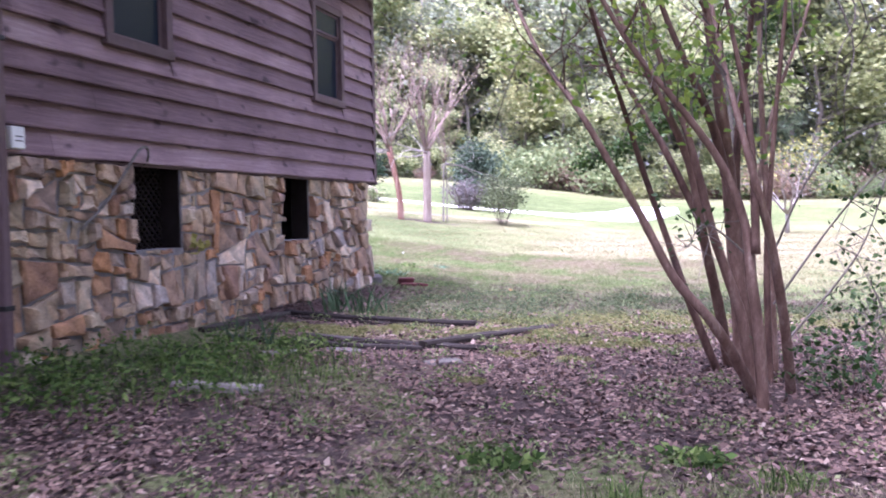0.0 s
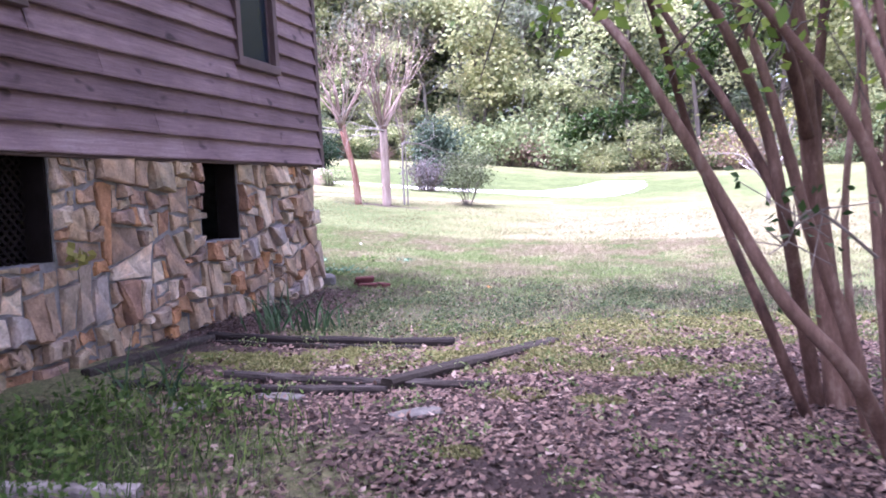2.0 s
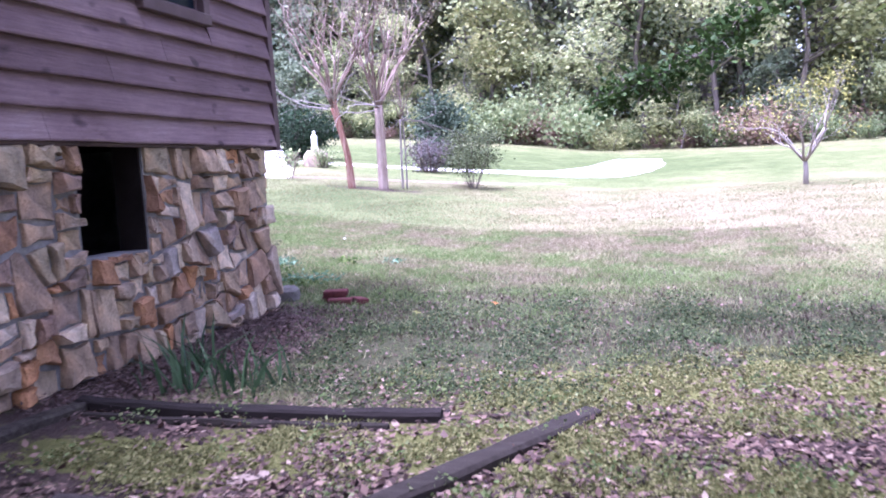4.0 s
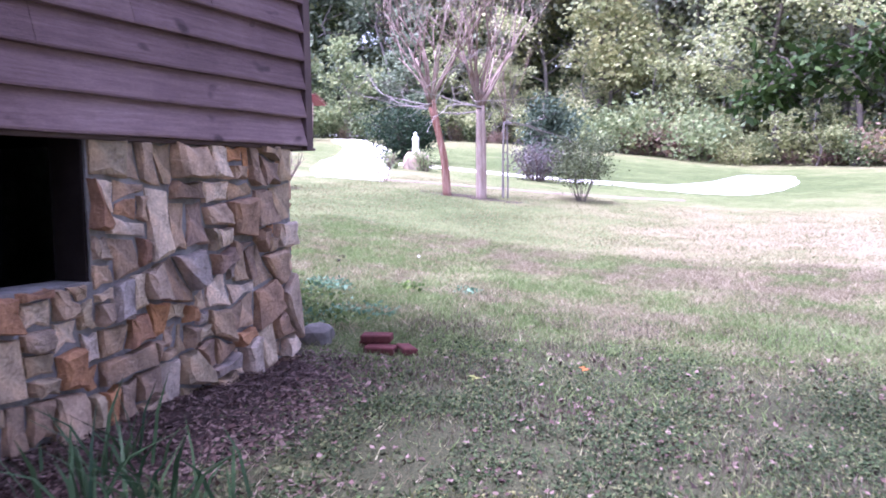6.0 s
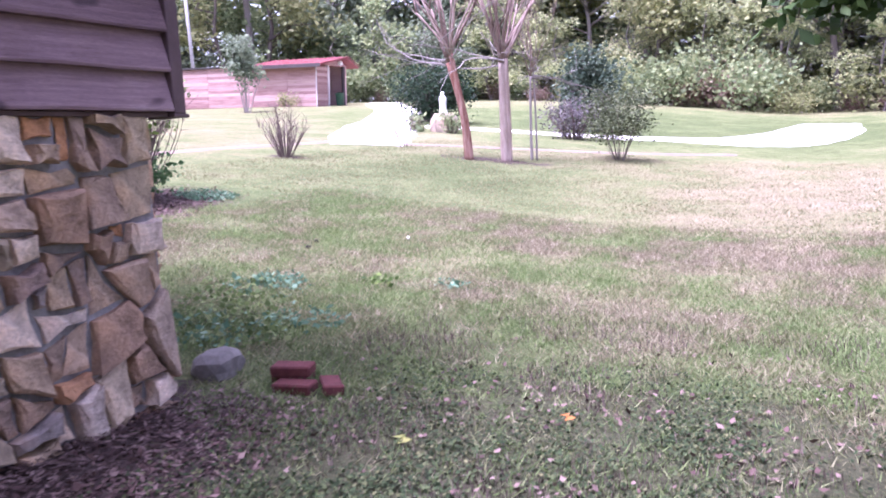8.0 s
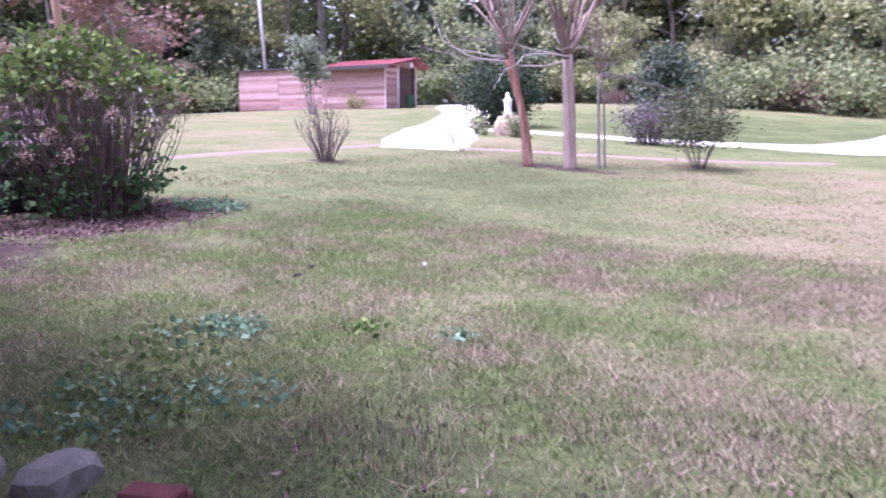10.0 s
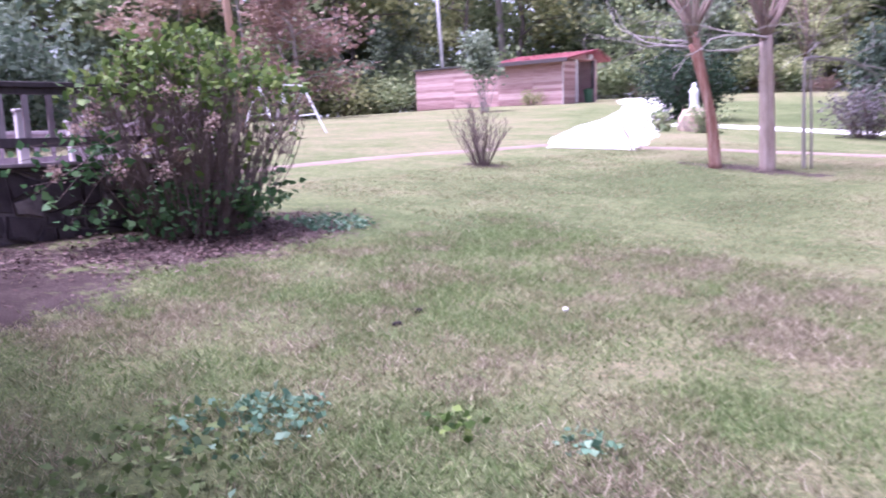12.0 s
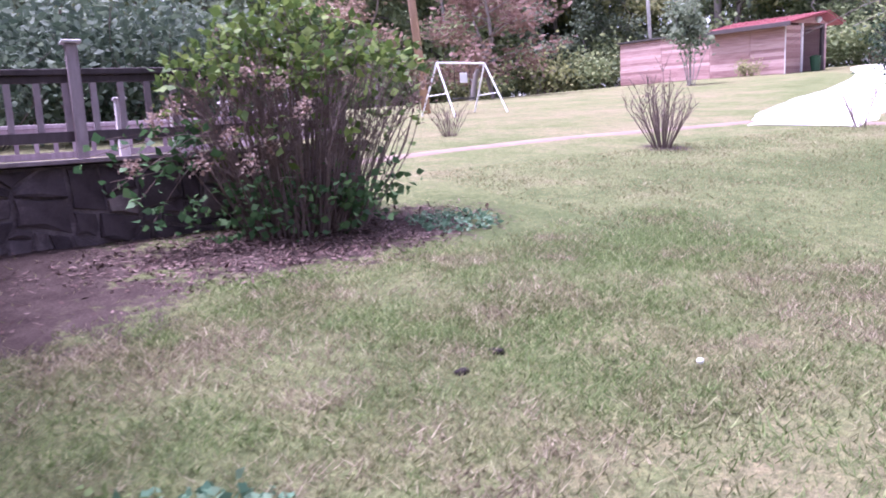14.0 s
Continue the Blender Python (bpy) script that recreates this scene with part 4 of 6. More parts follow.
railing((DX - 0.1, 14.6), (DX - 0.1, CORNER_Y), 1.862, 0.87, 0.22, "weathered wooden deck railing with dark top rail", [(0.15, 0.95), (2.84, 1.10)])
railing((-15.8, 14.6), (-15.8, CORNER_Y), 1.862, 0.60, 0.15, "far weathered deck railing with square balusters", [(0.2, 0.8), (3.6, 0.8)], False)
railing((-15.7, 14.6), (-11.6, 14.6), 1.862, 0.60, 0.15, "weathered deck railing on the short side", [], False)
for y, h in ((12.2, 0.58), (12.75, 0.45)):
    sp = thing("newel_post", (DX - 0.35, y, 1.862), "short white painted newel post on the deck", "post")
    bm = bmesh.new()
    box(bm, (-0.05, -0.05, 0), (0.05, 0.05, h), 0.006)
    part("shaft", bm, M_WHITEWOOD, sp)
    bm = bmesh.new()
    box(bm, (-0.065, -0.065, h + 0.002), (0.065, 0.065, h + 0.025), 0.005)
    part("cap", bm, M_WHITEWOOD, sp)
sb = thing("splash_block", (-10.25, 10.62, g1(-10.25, 10.62)), "pale concrete splash block lying on bare earth", "splash block", rz=20)
bm = bmesh.new()
box(bm, (-0.22, -0.13, -0.02), (0.22, 0.13, 0.04), 0.01)
box(bm, (-0.22, -0.13, 0.041), (0.22, -0.09, 0.10), 0.01)
box(bm, (-0.22, 0.09, 0.041), (0.22, 0.13, 0.10), 0.01)
part("trough", bm, M_CONCRETE, sb)

# ---- shed up the slope ----
def shed():
    x0, xm, x1, y0, y1 = -47.1, -39.1, -33.7, 51.3, 54.9
    zb, e0, e1 = 4.3, 7.35, 7.35
    s = thing("shed", (x1, y0, zb), "long shed of pinkish horizontal planks with a red metal roof", "shed")
    inv = s.matrix_world.inverted()
    s.matrix_world = pose(x1, y0, zb, 0, 3.1, 0)

    def P(name, lo, hi, mat, label="", parent=s, bevel=0.01):
        bm = bmesh.new()
        box(bm, lo, hi, bevel)
        bm.transform(inv)
        return part(name, bm, mat, parent, label)
    P("back_wall", (x0, y1 - 0.15, zb - 0.5), (x1, y1, e1), M_SHED)
    wf = P("front_wall", (x0, y0 + 0.03, zb - 0.5), (x1, y0 + 0.15, e1 - 0.3), M_SHED)
    P("side_wall", (x0, y0 + 0.16, zb - 0.5), (x0 + 0.15, y1 - 0.16, e0), M_SHED)
    ew = P("end_wall", (x1 - 0.15, y0 + 0.16, zb - 0.5), (x1, y0 + 1.3, e1 - 0.1), M_SHED)
    n = 17
    for k in range(n):
        a = 4.6 + (k) * 0.2
        for p, q in ((x0, -43.2), (-43.19, xm), (xm + 0.01, -36.1), (-36.09, x1)):
            top = min(a + 0.19, e0 + (e1 - e0) * 0 if q <= xm else e1)
            if a < top - 0.02:
                P("plank", (p, y0 - 0.012, a), (q - 0.01, y0 + 0.028, top), M_SHED, "", wf)
        if a + 0.19 < e1:
            P("plank", (x1 + 0.002, y0 + 0.02, a), (x1 + 0.03, y0 + 1.28, a + 0.18), M_SHED, "", ew)
    P("corner_post", (x1 - 0.02, y0 - 0.05, 4.4), (x1 + 0.06, y0 - 0.014, e1), M_WHITEWOOD)
    P("door_post", (x1 - 0.16, y0 + 1.31, 4.5), (x1 + 0.05, y0 + 1.5, e1), M_WHITEWOOD, "white painted post")
    P("far_post", (x1 - 0.16, y1 - 0.4, 4.5), (x1 + 0.02, y1 - 0.2, e1), M_DECKDARK)
    P("inner_wall", (x1 - 2.5, y0 + 0.2, zb), (x1 - 2.35, y1 - 0.2, e1), M_DECKDARK)
    for nm, ya, za, yb, z2 in (("roof_front", y0 - 0.5, e1 - 0.1, 53.9, 7.85), ("roof_back", 53.91, 7.85, y1 + 0.5, e1 - 0.1)):
        bm = bmesh.new()
        v = [bm.verts.new(k) for k in ((xm - 0.1, ya, za), (x1 + 0.7, ya, za), (x1 + 0.7, yb, z2), (xm - 0.1, yb, z2))]
        v2 = [bm.verts.new(k.co + Vector((0, 0, 0.12))) for k in v]
        bm.faces.new(v)
        bm.faces.new(v2[::-1])
        for k in range(4):
            bm.faces.new((v[k], v[(k + 1) % 4], v2[(k + 1) % 4], v2[k]))
        bm.transform(inv)
        roof = part(nm, bm, M_ROOFRED, s, "red painted metal roof")
        for k in range(13):
            bm = bmesh.new()
            xx = xm + 0.05 + k * 0.515
            tube(bm, [(xx, ya, za + 0.125), (xx, yb, z2 + 0.125)], [0.03, 0.03], 5)
            bm.transform(inv)
            part("rib", bm, M_ROOFRED, roof)
    P("eave_board", (xm - 0.1, y0 - 0.56, e1 - 0.22), (x1 + 0.72, y0 - 0.51, e1 + 0.03), M_DECKDARK, "dark eave board")
    bm = bmesh.new()
    v = [bm.verts.new(k) for k in ((x1 + 0.05, y0 - 0.1, e1), (x1 + 0.05, y1 + 0.1, e1), (x1 + 0.05, 53.9, 7.76))]
    v2 = [bm.verts.new(k.co - Vector((0.08, 0, 0))) for k in v]
    bm.faces.new(v)
    bm.faces.new(v2[::-1])
    for k in range(3):
        bm.faces.new((v[k], v[(k + 1) % 3], v2[(k + 1) % 3], v2[k]))
    bm.transform(inv)
    part("gable", bm, M_SHED, s)
    P("flat_roof", (x0 - 0.1, y0 - 0.15, e0 + 0.01), (xm - 0.11, y1 + 0.1, e0 + 0.12), M_DARKROOF)
    bm = bmesh.new()
    bmesh.ops.create_uvsphere(bm, u_segments=10, v_segments=8, radius=0.18)
    bm.transform(inv @ Matrix.Translation((x1 + 0.2, 53.9, 7.55)))
    part("lamp", bm, M_WHITEMETAL, s, "white yard lamp under the gable", True)


shed()
tb = thing("trash_can", (-33.1, 53.2, g1(-33.1, 53.2)), "green plastic can standing in the shed doorway", "trash can")
bm = bmesh.new()
tube(bm, [(0, 0, 0), (0, 0, 0.75), (0, 0, 0.8)], [0.24, 0.3, 0.32], 14)
part("body", bm, M_GREENPLASTIC, tb)
bm = bmesh.new()
tube(bm, [(0, 0, 0.802), (0, 0, 0.84), (0, 0, 0.9)], [0.33, 0.33, 0.12], 14)
part("lid", bm, M_GREENPLASTIC, tb)


def pole(name, base, top, r0, r1, mat, label):
    t = thing(name, base, label, "pole")
    d = Vector(top) - Vector(base)
    bm = bmesh.new()
    tube(bm, [Vector((0, 0, -0.3)), d * 0.5, d], [r0, (r0 + r1) / 2, r1], 12)
    part("shaft", bm, mat, t, "", True)
    bm = bmesh.new()
    box(bm, (-0.02, -0.9, -0.06), (0.1, 0.9, 0.06), 0.01, Matrix.Translation(d * 0.95 + Vector((r1, 0, 0))))
    part("crossarm", bm, mat, t)


pole("utility_pole", (-26.5, 24.1, g1(-26.5, 24.1)), (-26.9, 23.6, 12.5), 0.15, 0.11, M_POLE, "tall brown wooden utility pole on the slope")
pole("utility_pole", (-48.5, 55.8, g1(-48.5, 55.8)), (-48.8, 55.7, 19.0), 0.15, 0.12, M_WHITEWOOD, "tall pale pole behind the shed")


def swing_set():
    b = (-24.6, 24.35)
    z = g1(*b)
    s = thing("swing_set", (*b, z), "white tubular steel swing frame with a hanging glider", "swing set", rz=8)
    h, w = 1.55, 0.95
    bm = bmesh.new()
    tube(bm, [(0, -w, h), (0, w, h)], [0.03, 0.03], 8)
    part("top_bar", bm, M_WHITEMETAL, s)
    for sy in (-1, 1):
        for sx in (-1, 1):
            bm = bmesh.new()
            tube(bm, [(0, sy * w, h), (sx * 0.85, sy * (w + 0.12), -0.12)], [0.028, 0.028], 8)
            part("leg", bm, M_WHITEMETAL, s)
        bm = bmesh.new()
        tube(bm, [(-0.48, sy * (w + 0.07), 0.6), (0.48, sy * (w + 0.07), 0.6)], [0.018, 0.018], 6)
        part("brace", bm, M_WHITEMETAL, s)
    for sy in (-0.3, 0.3):
        bm = bmesh.new()
        tube(bm, [(0, sy, h - 0.02), (0, sy, 0.5)], [0.01, 0.01], 5)
        part("hanger", bm, M_BLACK, s)
    bm = bmesh.new()
    box(bm, (-0.16, -0.32, 0.46), (0.16, 0.32, 0.50), 0.01)
    part("seat", bm, M_BLACK, s)
    bm = bmesh.new()
    box(bm, (0.05, -0.14, 0.95), (0.09, 0.14, 1.25), 0.02)
    part("back_panel", bm, M_WHITEMETAL, s)


swing_set()

# ---- statue on its stone base ----
def statue():
    x, y = -15.0, 33.2
    z = g1(x, y)
    b = boulder("statue_base", (x, y), (0.65, 0.55, 0.75), 12, M_STONE, "rough stone pedestal mound under the statue", "pedestal")
    b.matrix_world = pose(x, y, z + 0.13)
    bm = bmesh.new()
    prof = [(0.0, 0.24), (0.1, 0.25), (0.4, 0.19), (0.75, 0.20), (0.95, 0.22), (1.08, 0.15), (1.14, 0.09), (1.2, 0.11), (1.28, 0.105), (1.36, 0.05), (1.38, 0.0)]
    tube(bm, [(0, 0, h) for h, r in prof], [max(r, 0.01) for h, r in prof], 14)
    for v in bm.verts:
        v.co.x *= 1.05
        v.co.y *= 1.25
    bm.transform(Matrix.Scale(0.62, 4))
    ob = part("garden_statue", bm, M_STATUE, None, "", True)
    ob.matrix_world = pose(x, y, z + 0.64)
    tagged(ob, "white robed garden statue standing on a stone base", "statue")


statue()

# ---- trees and shrubs ----
def branch_out(bm, p, d, length, r, depth, rng, tips, spread=0.6, lift=0.25, sides=6, forks=(2, 3)):
    """A limb that bends, tapers and forks; collects the ends of the twigs."""
    n = 4
    pts, rad = [p.copy()], [r]
    dd = d.normalized()
    for i in range(n):
        dd = (dd + Vector((rng.gauss(0, 0.13), rng.gauss(0, 0.13), rng.gauss(0, 0.10) + lift * 0.12))).normalized()
        pts.append(pts[-1] + dd * length / n)
        rad.append(r * (1 - 0.45 * (i + 1) / n))
    tube(bm, pts, rad, max(4, sides))
    if depth <= 0:
        tips.append((pts[-1], dd))
        tips.append((pts[-2], dd))
        return
    for k in range(rng.randint(*forks)):
        nd = (dd + Vector((rng.gauss(0, spread), rng.gauss(0, spread), rng.gauss(lift, spread * 0.5)))).normalized()
        src = pts[-1] if k == 0 else pts[rng.choice((-1, -2, -3))]
        branch_out(bm, src, nd, length * rng.uniform(0.6, 0.85), rad[-1] * (0.95 if k == 0 else 0.7), depth - 1, rng, tips, spread, lift, sides - 1, forks)


def cloud(rng, centres, n, r, flat=0.8):
    """Places scattered round the given centres."""
    c = np.asarray(centres)[rng.integers(0, len(centres), n)]
    o = rng.normal(size=(n, 3)) * r
    o[:, 2] *= flat
    return c + o


def woodland_tree(kind, seed, leafmat, label, bare=0.14, fill=1.0, leaf=1.0):
    """A wood tree at the origin: trunk with limbs and a crown of leaf clumps with gaps."""
    rng, nr = random.Random(seed), np.random.default_rng(seed)
    t = thing("woodland_tree", (0, 0, 0), label, "tree", "trees of the wood")
    bm = bmesh.new()
    tips = []
    if kind == "pine":
        H = rng.uniform(20, 25)
        line = [Vector((rng.gauss(0, 0.15) * i, rng.gauss(0, 0.15) * i, H * i / 6)) for i in range(7)]
        tube(bm, [line[0] - Vector((0, 0, 0.6))] + line, [0.28, 0.25, 0.22, 0.19, 0.15, 0.11, 0.07, 0.02], 8)
        cs = []
        for k in range(46):
            u = rng.uniform(0.30, 0.99)
            p = Vector((line[int(u * 6)].x, line[int(u * 6)].y, u * H))
            a = rng.uniform(0, 6.28)
            L = (1 - u) * 4.6 + 0.7
            q = p + Vector((math.cos(a) * L, math.sin(a) * L, rng.uniform(-0.5, 0.8)))
            tube(bm, [p, p.lerp(q, 0.5) + Vector((0, 0, 0.15)), q], [0.05, 0.035, 0.015], 4)
            cs += [tuple(p.lerp(q, f)) for f in (0.5, 0.75, 1.0)]
        pos = cloud(nr, cs, 2500, 0.42, 0.55)
        me = leaves("crown", pos, 0.42, nr, leafmat, 0, 0.28)
    else:
        H = rng.uniform(12, 18) if kind == "broad" else rng.uniform(6, 9)
        k = H / 15
        p = Vector((0, 0, 0))
        trunk = [Vector((0, 0, -0.6)), p, Vector((rng.gauss(0, 0.2), rng.gauss(0, 0.2), H * 0.18)), Vector((rng.gauss(0, 0.4), rng.gauss(0, 0.4), H * 0.4)),
                 Vector((rng.gauss(0, 0.5), rng.gauss(0, 0.5), H * 0.65)), Vector((rng.gauss(0, 0.6), rng.gauss(0, 0.6), H * 0.92))]
        tube(bm, trunk, [0.26 * k, 0.23 * k, 0.19 * k, 0.15 * k, 0.10 * k, 0.03], 8)
        cs = []
        for j in range(15):
            u = rng.uniform(bare, 0.9) if kind == "broad" else rng.uniform(0.08, 0.9)
            i = min(3, int(u * 4))
            base = trunk[1 + i].lerp(trunk[2 + i], u * 4 - i)
            base.z = u * H
            a = rng.uniform(0, 6.28)
            L = H * 0.30 * math.sin(math.pi * min(1, 0.25 + u * 0.75)) * rng.uniform(0.6, 1.2) + 0.5
            tip = base + Vector((math.cos(a) * L, math.sin(a) * L, rng.uniform(0.05, 0.5) * L))
            mid = base.lerp(tip, 0.5) + Vector((0, 0, 0.12 * L))
            tube(bm, [base, mid, tip], [0.08 * k, 0.05 * k, 0.02], 5)
            for f in (0.45, 0.7, 0.9, 1.05):
                c = base.lerp(tip, f)
                for _ in range(2):
                    cs.append((c.x + rng.gauss(0, 0.5 * k), c.y + rng.gauss(0, 0.5 * k), c.z + rng.gauss(0.1, 0.45 * k)))
        pos = cloud(nr, cs, int((2900 if kind == "broad" else 1900) * fill), 0.5 * k + 0.12, 0.65)
        me = leaves("crown", pos, leaf * (0.48 if kind == "broad" else 0.36), nr, leafmat, 0.35, 0.55)
    part("trunk", bm, M_BARK_PALE if seed % 3 != 2 else M_BARK_DARK, t, "", True)
    part("crown", me, leafmat, t)
    return t


def shrub(name, seed, H, R, n, size, leafmat, stemmat, label, category="shrub", group="", stems=9, shell=0.4, low=0.15, sr=0.02):
    """A bush at the origin: thin stems from one root and loose leaf clumps."""
    rng, nr = random.Random(seed), np.random.default_rng(seed)
    t = thing(name, (0, 0, 0), label, category, group)
    bm = bmesh.new()
    cs = []
    for k in range(stems):
        a = rng.uniform(0, 6.28)
        rr = R * math.sqrt(rng.uniform(0.05, 1))
        top = Vector((math.cos(a) * rr, math.sin(a) * rr, H * rng.uniform(0.55, 1.0) * (1 - 0.35 * (rr / R) ** 2)))
        b = Vector((math.cos(a) * rr * 0.15, math.sin(a) * rr * 0.15, -0.1))
        mid = b.lerp(top, 0.5) + Vector((rng.gauss(0, 0.06) * R, rng.gauss(0, 0.06) * R, 0.05 * H))
        line = spline([b, mid, top], 4)
        tube(bm, line, list(np.linspace(sr, sr * 0.3, len(line))), 5)
        for _ in range(3):
            s = line[rng.randint(3, 7)]
            e = s + Vector((rng.gauss(0, 0.18) * R, rng.gauss(0, 0.18) * R, rng.uniform(0.05, 0.25) * H))
            tube(bm, [s, s.lerp(e, 0.5) + Vector((0, 0, 0.02)), e], [sr * 0.5, sr * 0.35, sr * 0.15], 4)
            cs.append(tuple(e))
        cs += [tuple(p) for p in line if p.z > low * H]
    tagged(part("stem", bm, stemmat, t), kind="stuff")
    if n:
        part("foliage", leaves("foliage", cloud(nr, cs, n, shell * R * 0.5, 0.8), size, nr, leafmat, 0.3, 0.6), leafmat, t)
    return t


def put(ob, x, y, rz=0.0, s=1.0, dz=0.0):
    ob.matrix_basis = pose(x, y, g1(x, y) + dz, 0, 0, rz) @ Matrix.Scale(s, 4)
    return ob


def copy_at(ob, x, y, rz, s=1.0):
    keep = ob.scale.copy()
    ob.scale = (s, s, s)
    c = copy_thing(ob, pose(x, y, g1(x, y), 0, 0, rz))
    ob.scale = keep
    return c


# the wood round the lawn
EDGE = [(-78, -8), (-64, 12), (-57, 34), (-54, 50), (-47, 62), (-34, 66), (-20, 69), (-8, 66.5), (3, 64), (15, 62), (28, 57), (42, 47), (54, 33)]
kinds = [("broad", 3, L_WOOD, "tall leafy green tree at the edge of the wood"), ("broad", 4, L_WOODB, "tall bluish-green leafy tree in the wood"), ("broad", 5, L_WOODY, "yellowing leafy tree at the edge of the wood"),
         ("pine", 6, L_PINE, "tall dark pine with a bare lower trunk"), ("pine", 9, L_PINE, "tall slim pine in the wood"), ("broad", 8, L_WOOD, "tall spreading green tree in the wood"),
         ("small", 10, L_WOOD, "young green tree at the edge of the wood"), ("small", 12, L_WOODB, "young bluish-green tree at the edge of the wood"),
         ("broad", 23, L_LIGHT, "tall pale sunlit green tree in the wood", 0.14, 1.7, 0.74), ("broad", 24, L_LIGHTB, "tall thin-crowned grey-green tree in the wood", 0.14, 1.7, 0.74), ("small", 25, L_LIGHT, "young sunlit yellow-green tree at the edge of the wood", 0.14, 1.7, 0.74), ("broad", 28, L_LIGHT, "slender sunlit tree with a pale trunk", 0.14, 1.7, 0.74)]
SUNNY = {0: 8, 1: 9, 5: 11, 2: 8, 3: 9, 6: 10, 7: 10}
protos = [woodland_tree(*k) for k in kinds]
rngw = random.Random(21)
used = set()


def edge_point(u, off):
    line = spline([(x, y, 0) for x, y in EDGE], 6)
    f = u * (len(line) - 1)
    i = min(int(f), len(line) - 2)
    p = line[i].lerp(line[i + 1], f - i)
    d = (line[i + 1] - line[i]).normalized()
    q = p + Vector((-d.y, d.x, 0)) * off
    return q.x, q.y


def plant(k, x, y, rz, s):
    # thinner trees along the north edge, sunlight put into their lighter leaf colour
    if x > -30 and rngw.random() < 0.85:
        k = SUNNY.get(k, k)
    if k not in used:
        used.add(k)
        put(protos[k], x, y, rz, s)
        protos[k].scale = (s, s, s)
    else:
        copy_at(protos[k], x, y, rz, s)


for row, (count, off, choice) in enumerate(((46, 0.0, (6, 7, 6, 7, 2, 0, 2)), (50, 4.5, (0, 1, 5, 3, 2, 1, 2, 6, 7)), (50, 9.5, (3, 4, 0, 1, 5, 3, 5)), (50, 15.0, (3, 4, 0, 1, 5)))):
    for i in range(count):
        u = (i + 0.5 + rngw.uniform(-0.35, 0.35)) / count
        x, y = edge_point(u, off + rngw.uniform(-1.5, 2.2))
        plant(rngw.choice(choice), x, y, rngw.uniform(0, 360), rngw.uniform(0.8, 1.15) if row == 0 else rngw.uniform(1.15, 1.55))

for i in range(70):
    x, y = edge_point((i + rngw.uniform(0, 1)) / 70, rngw.uniform(7, 20))
    plant(rngw.choice((6, 7)), x, y, rngw.uniform(0, 360), rngw.uniform(0.9, 1.3))
brush_a = shrub("brush", 31, 2.6, 2.0, 1500, 0.24, L_WOOD, M_BARK_DARK, "tangled green undergrowth at the edge of the wood", "bush", "undergrowth of the wood", 7, 0.5)
brush_b = shrub("brush", 32, 2.0, 2.2, 1300, 0.22, L_WOODY, M_BARK_PALE, "yellowish tangled undergrowth at the edge of the wood", "bush", "undergrowth of the wood", 7, 0.5)
brush_c = shrub("brush", 33, 1.6, 1.8, 1100, 0.19, L_RED, M_BARK_DARK, "browning undergrowth at the edge of the wood", "bush", "undergrowth of the wood", 7, 0.5)
for k, b in enumerate((brush_a, brush_b, brush_c)):
    put(b, *edge_point(0.5 + 0.03 * k, -2.0))
for i in range(96):
    u = (i + rngw.uniform(0, 1)) / 96
    copy_at(rngw.choice((brush_a, brush_a, brush_b, brush_c)), *edge_point(u, -1.5 + rngw.uniform(-1.6, 3.0)), rngw.uniform(0, 360), rngw.choice((0.45, 0.6, 0.8, 1.0, 1.3, 1.6)))

for i in range(70):
    copy_at(rngw.choice((brush_a, brush_b)), *edge_point((i + rngw.uniform(0, 1)) / 70, rngw.uniform(2.5, 16)), rngw.uniform(0, 360), rngw.uniform(1.2, 1.9))

hedge = shrub("dark_bush", 34, 2.4, 1.7, 3600, 0.17, L_BLUEBUSH, M_BARK_DARK, "dense dark green bush behind the deck", "bush", "bushes behind the deck", 14, 0.45)
put(hedge, -24.0, 11.3, 0, 1.2)
hedge.scale = (1.2, 1.2, 1.2)
for x, y, sc in ((-24.6, 14.0, 1.35), (-25.4, 16.6, 1.3), (-25.4, 8.6, 1.5), (-28.0, 12.6, 1.9), (-28.5, 16.0, 1.8)):
    copy_at(hedge, x, y, x * 40, sc)
for k, x, y, sc in ((3, -35.5, 84, 1.5), (0, -31.5, 80, 1.9), (4, -28.5, 84, 1.55), (1, -25.0, 81, 1.9), (3, -22.0, 85, 1.5), (5, -18.5, 83, 1.9), (4, -14.5, 86, 1.6), (0, -10.0, 83, 1.8)):
    plant(k, x, y, rngw.uniform(0, 360), sc)

autumn = woodland_tree("small", 15, L_RED, "small tree with russet and yellow autumn leaves on the slope")
put(autumn, -39.8, 34.3, 20, 1.0)
autumn.scale = (1.15, 1.15, 0.85)
far = copy_at(autumn, -45.4, 31.5, 130, 1.0)
far.scale = (1.2, 1.2, 0.95)
far = copy_at(autumn, -42.5, 37.5, 250, 1.0)
far.scale = (1.0, 1.0, 0.8)


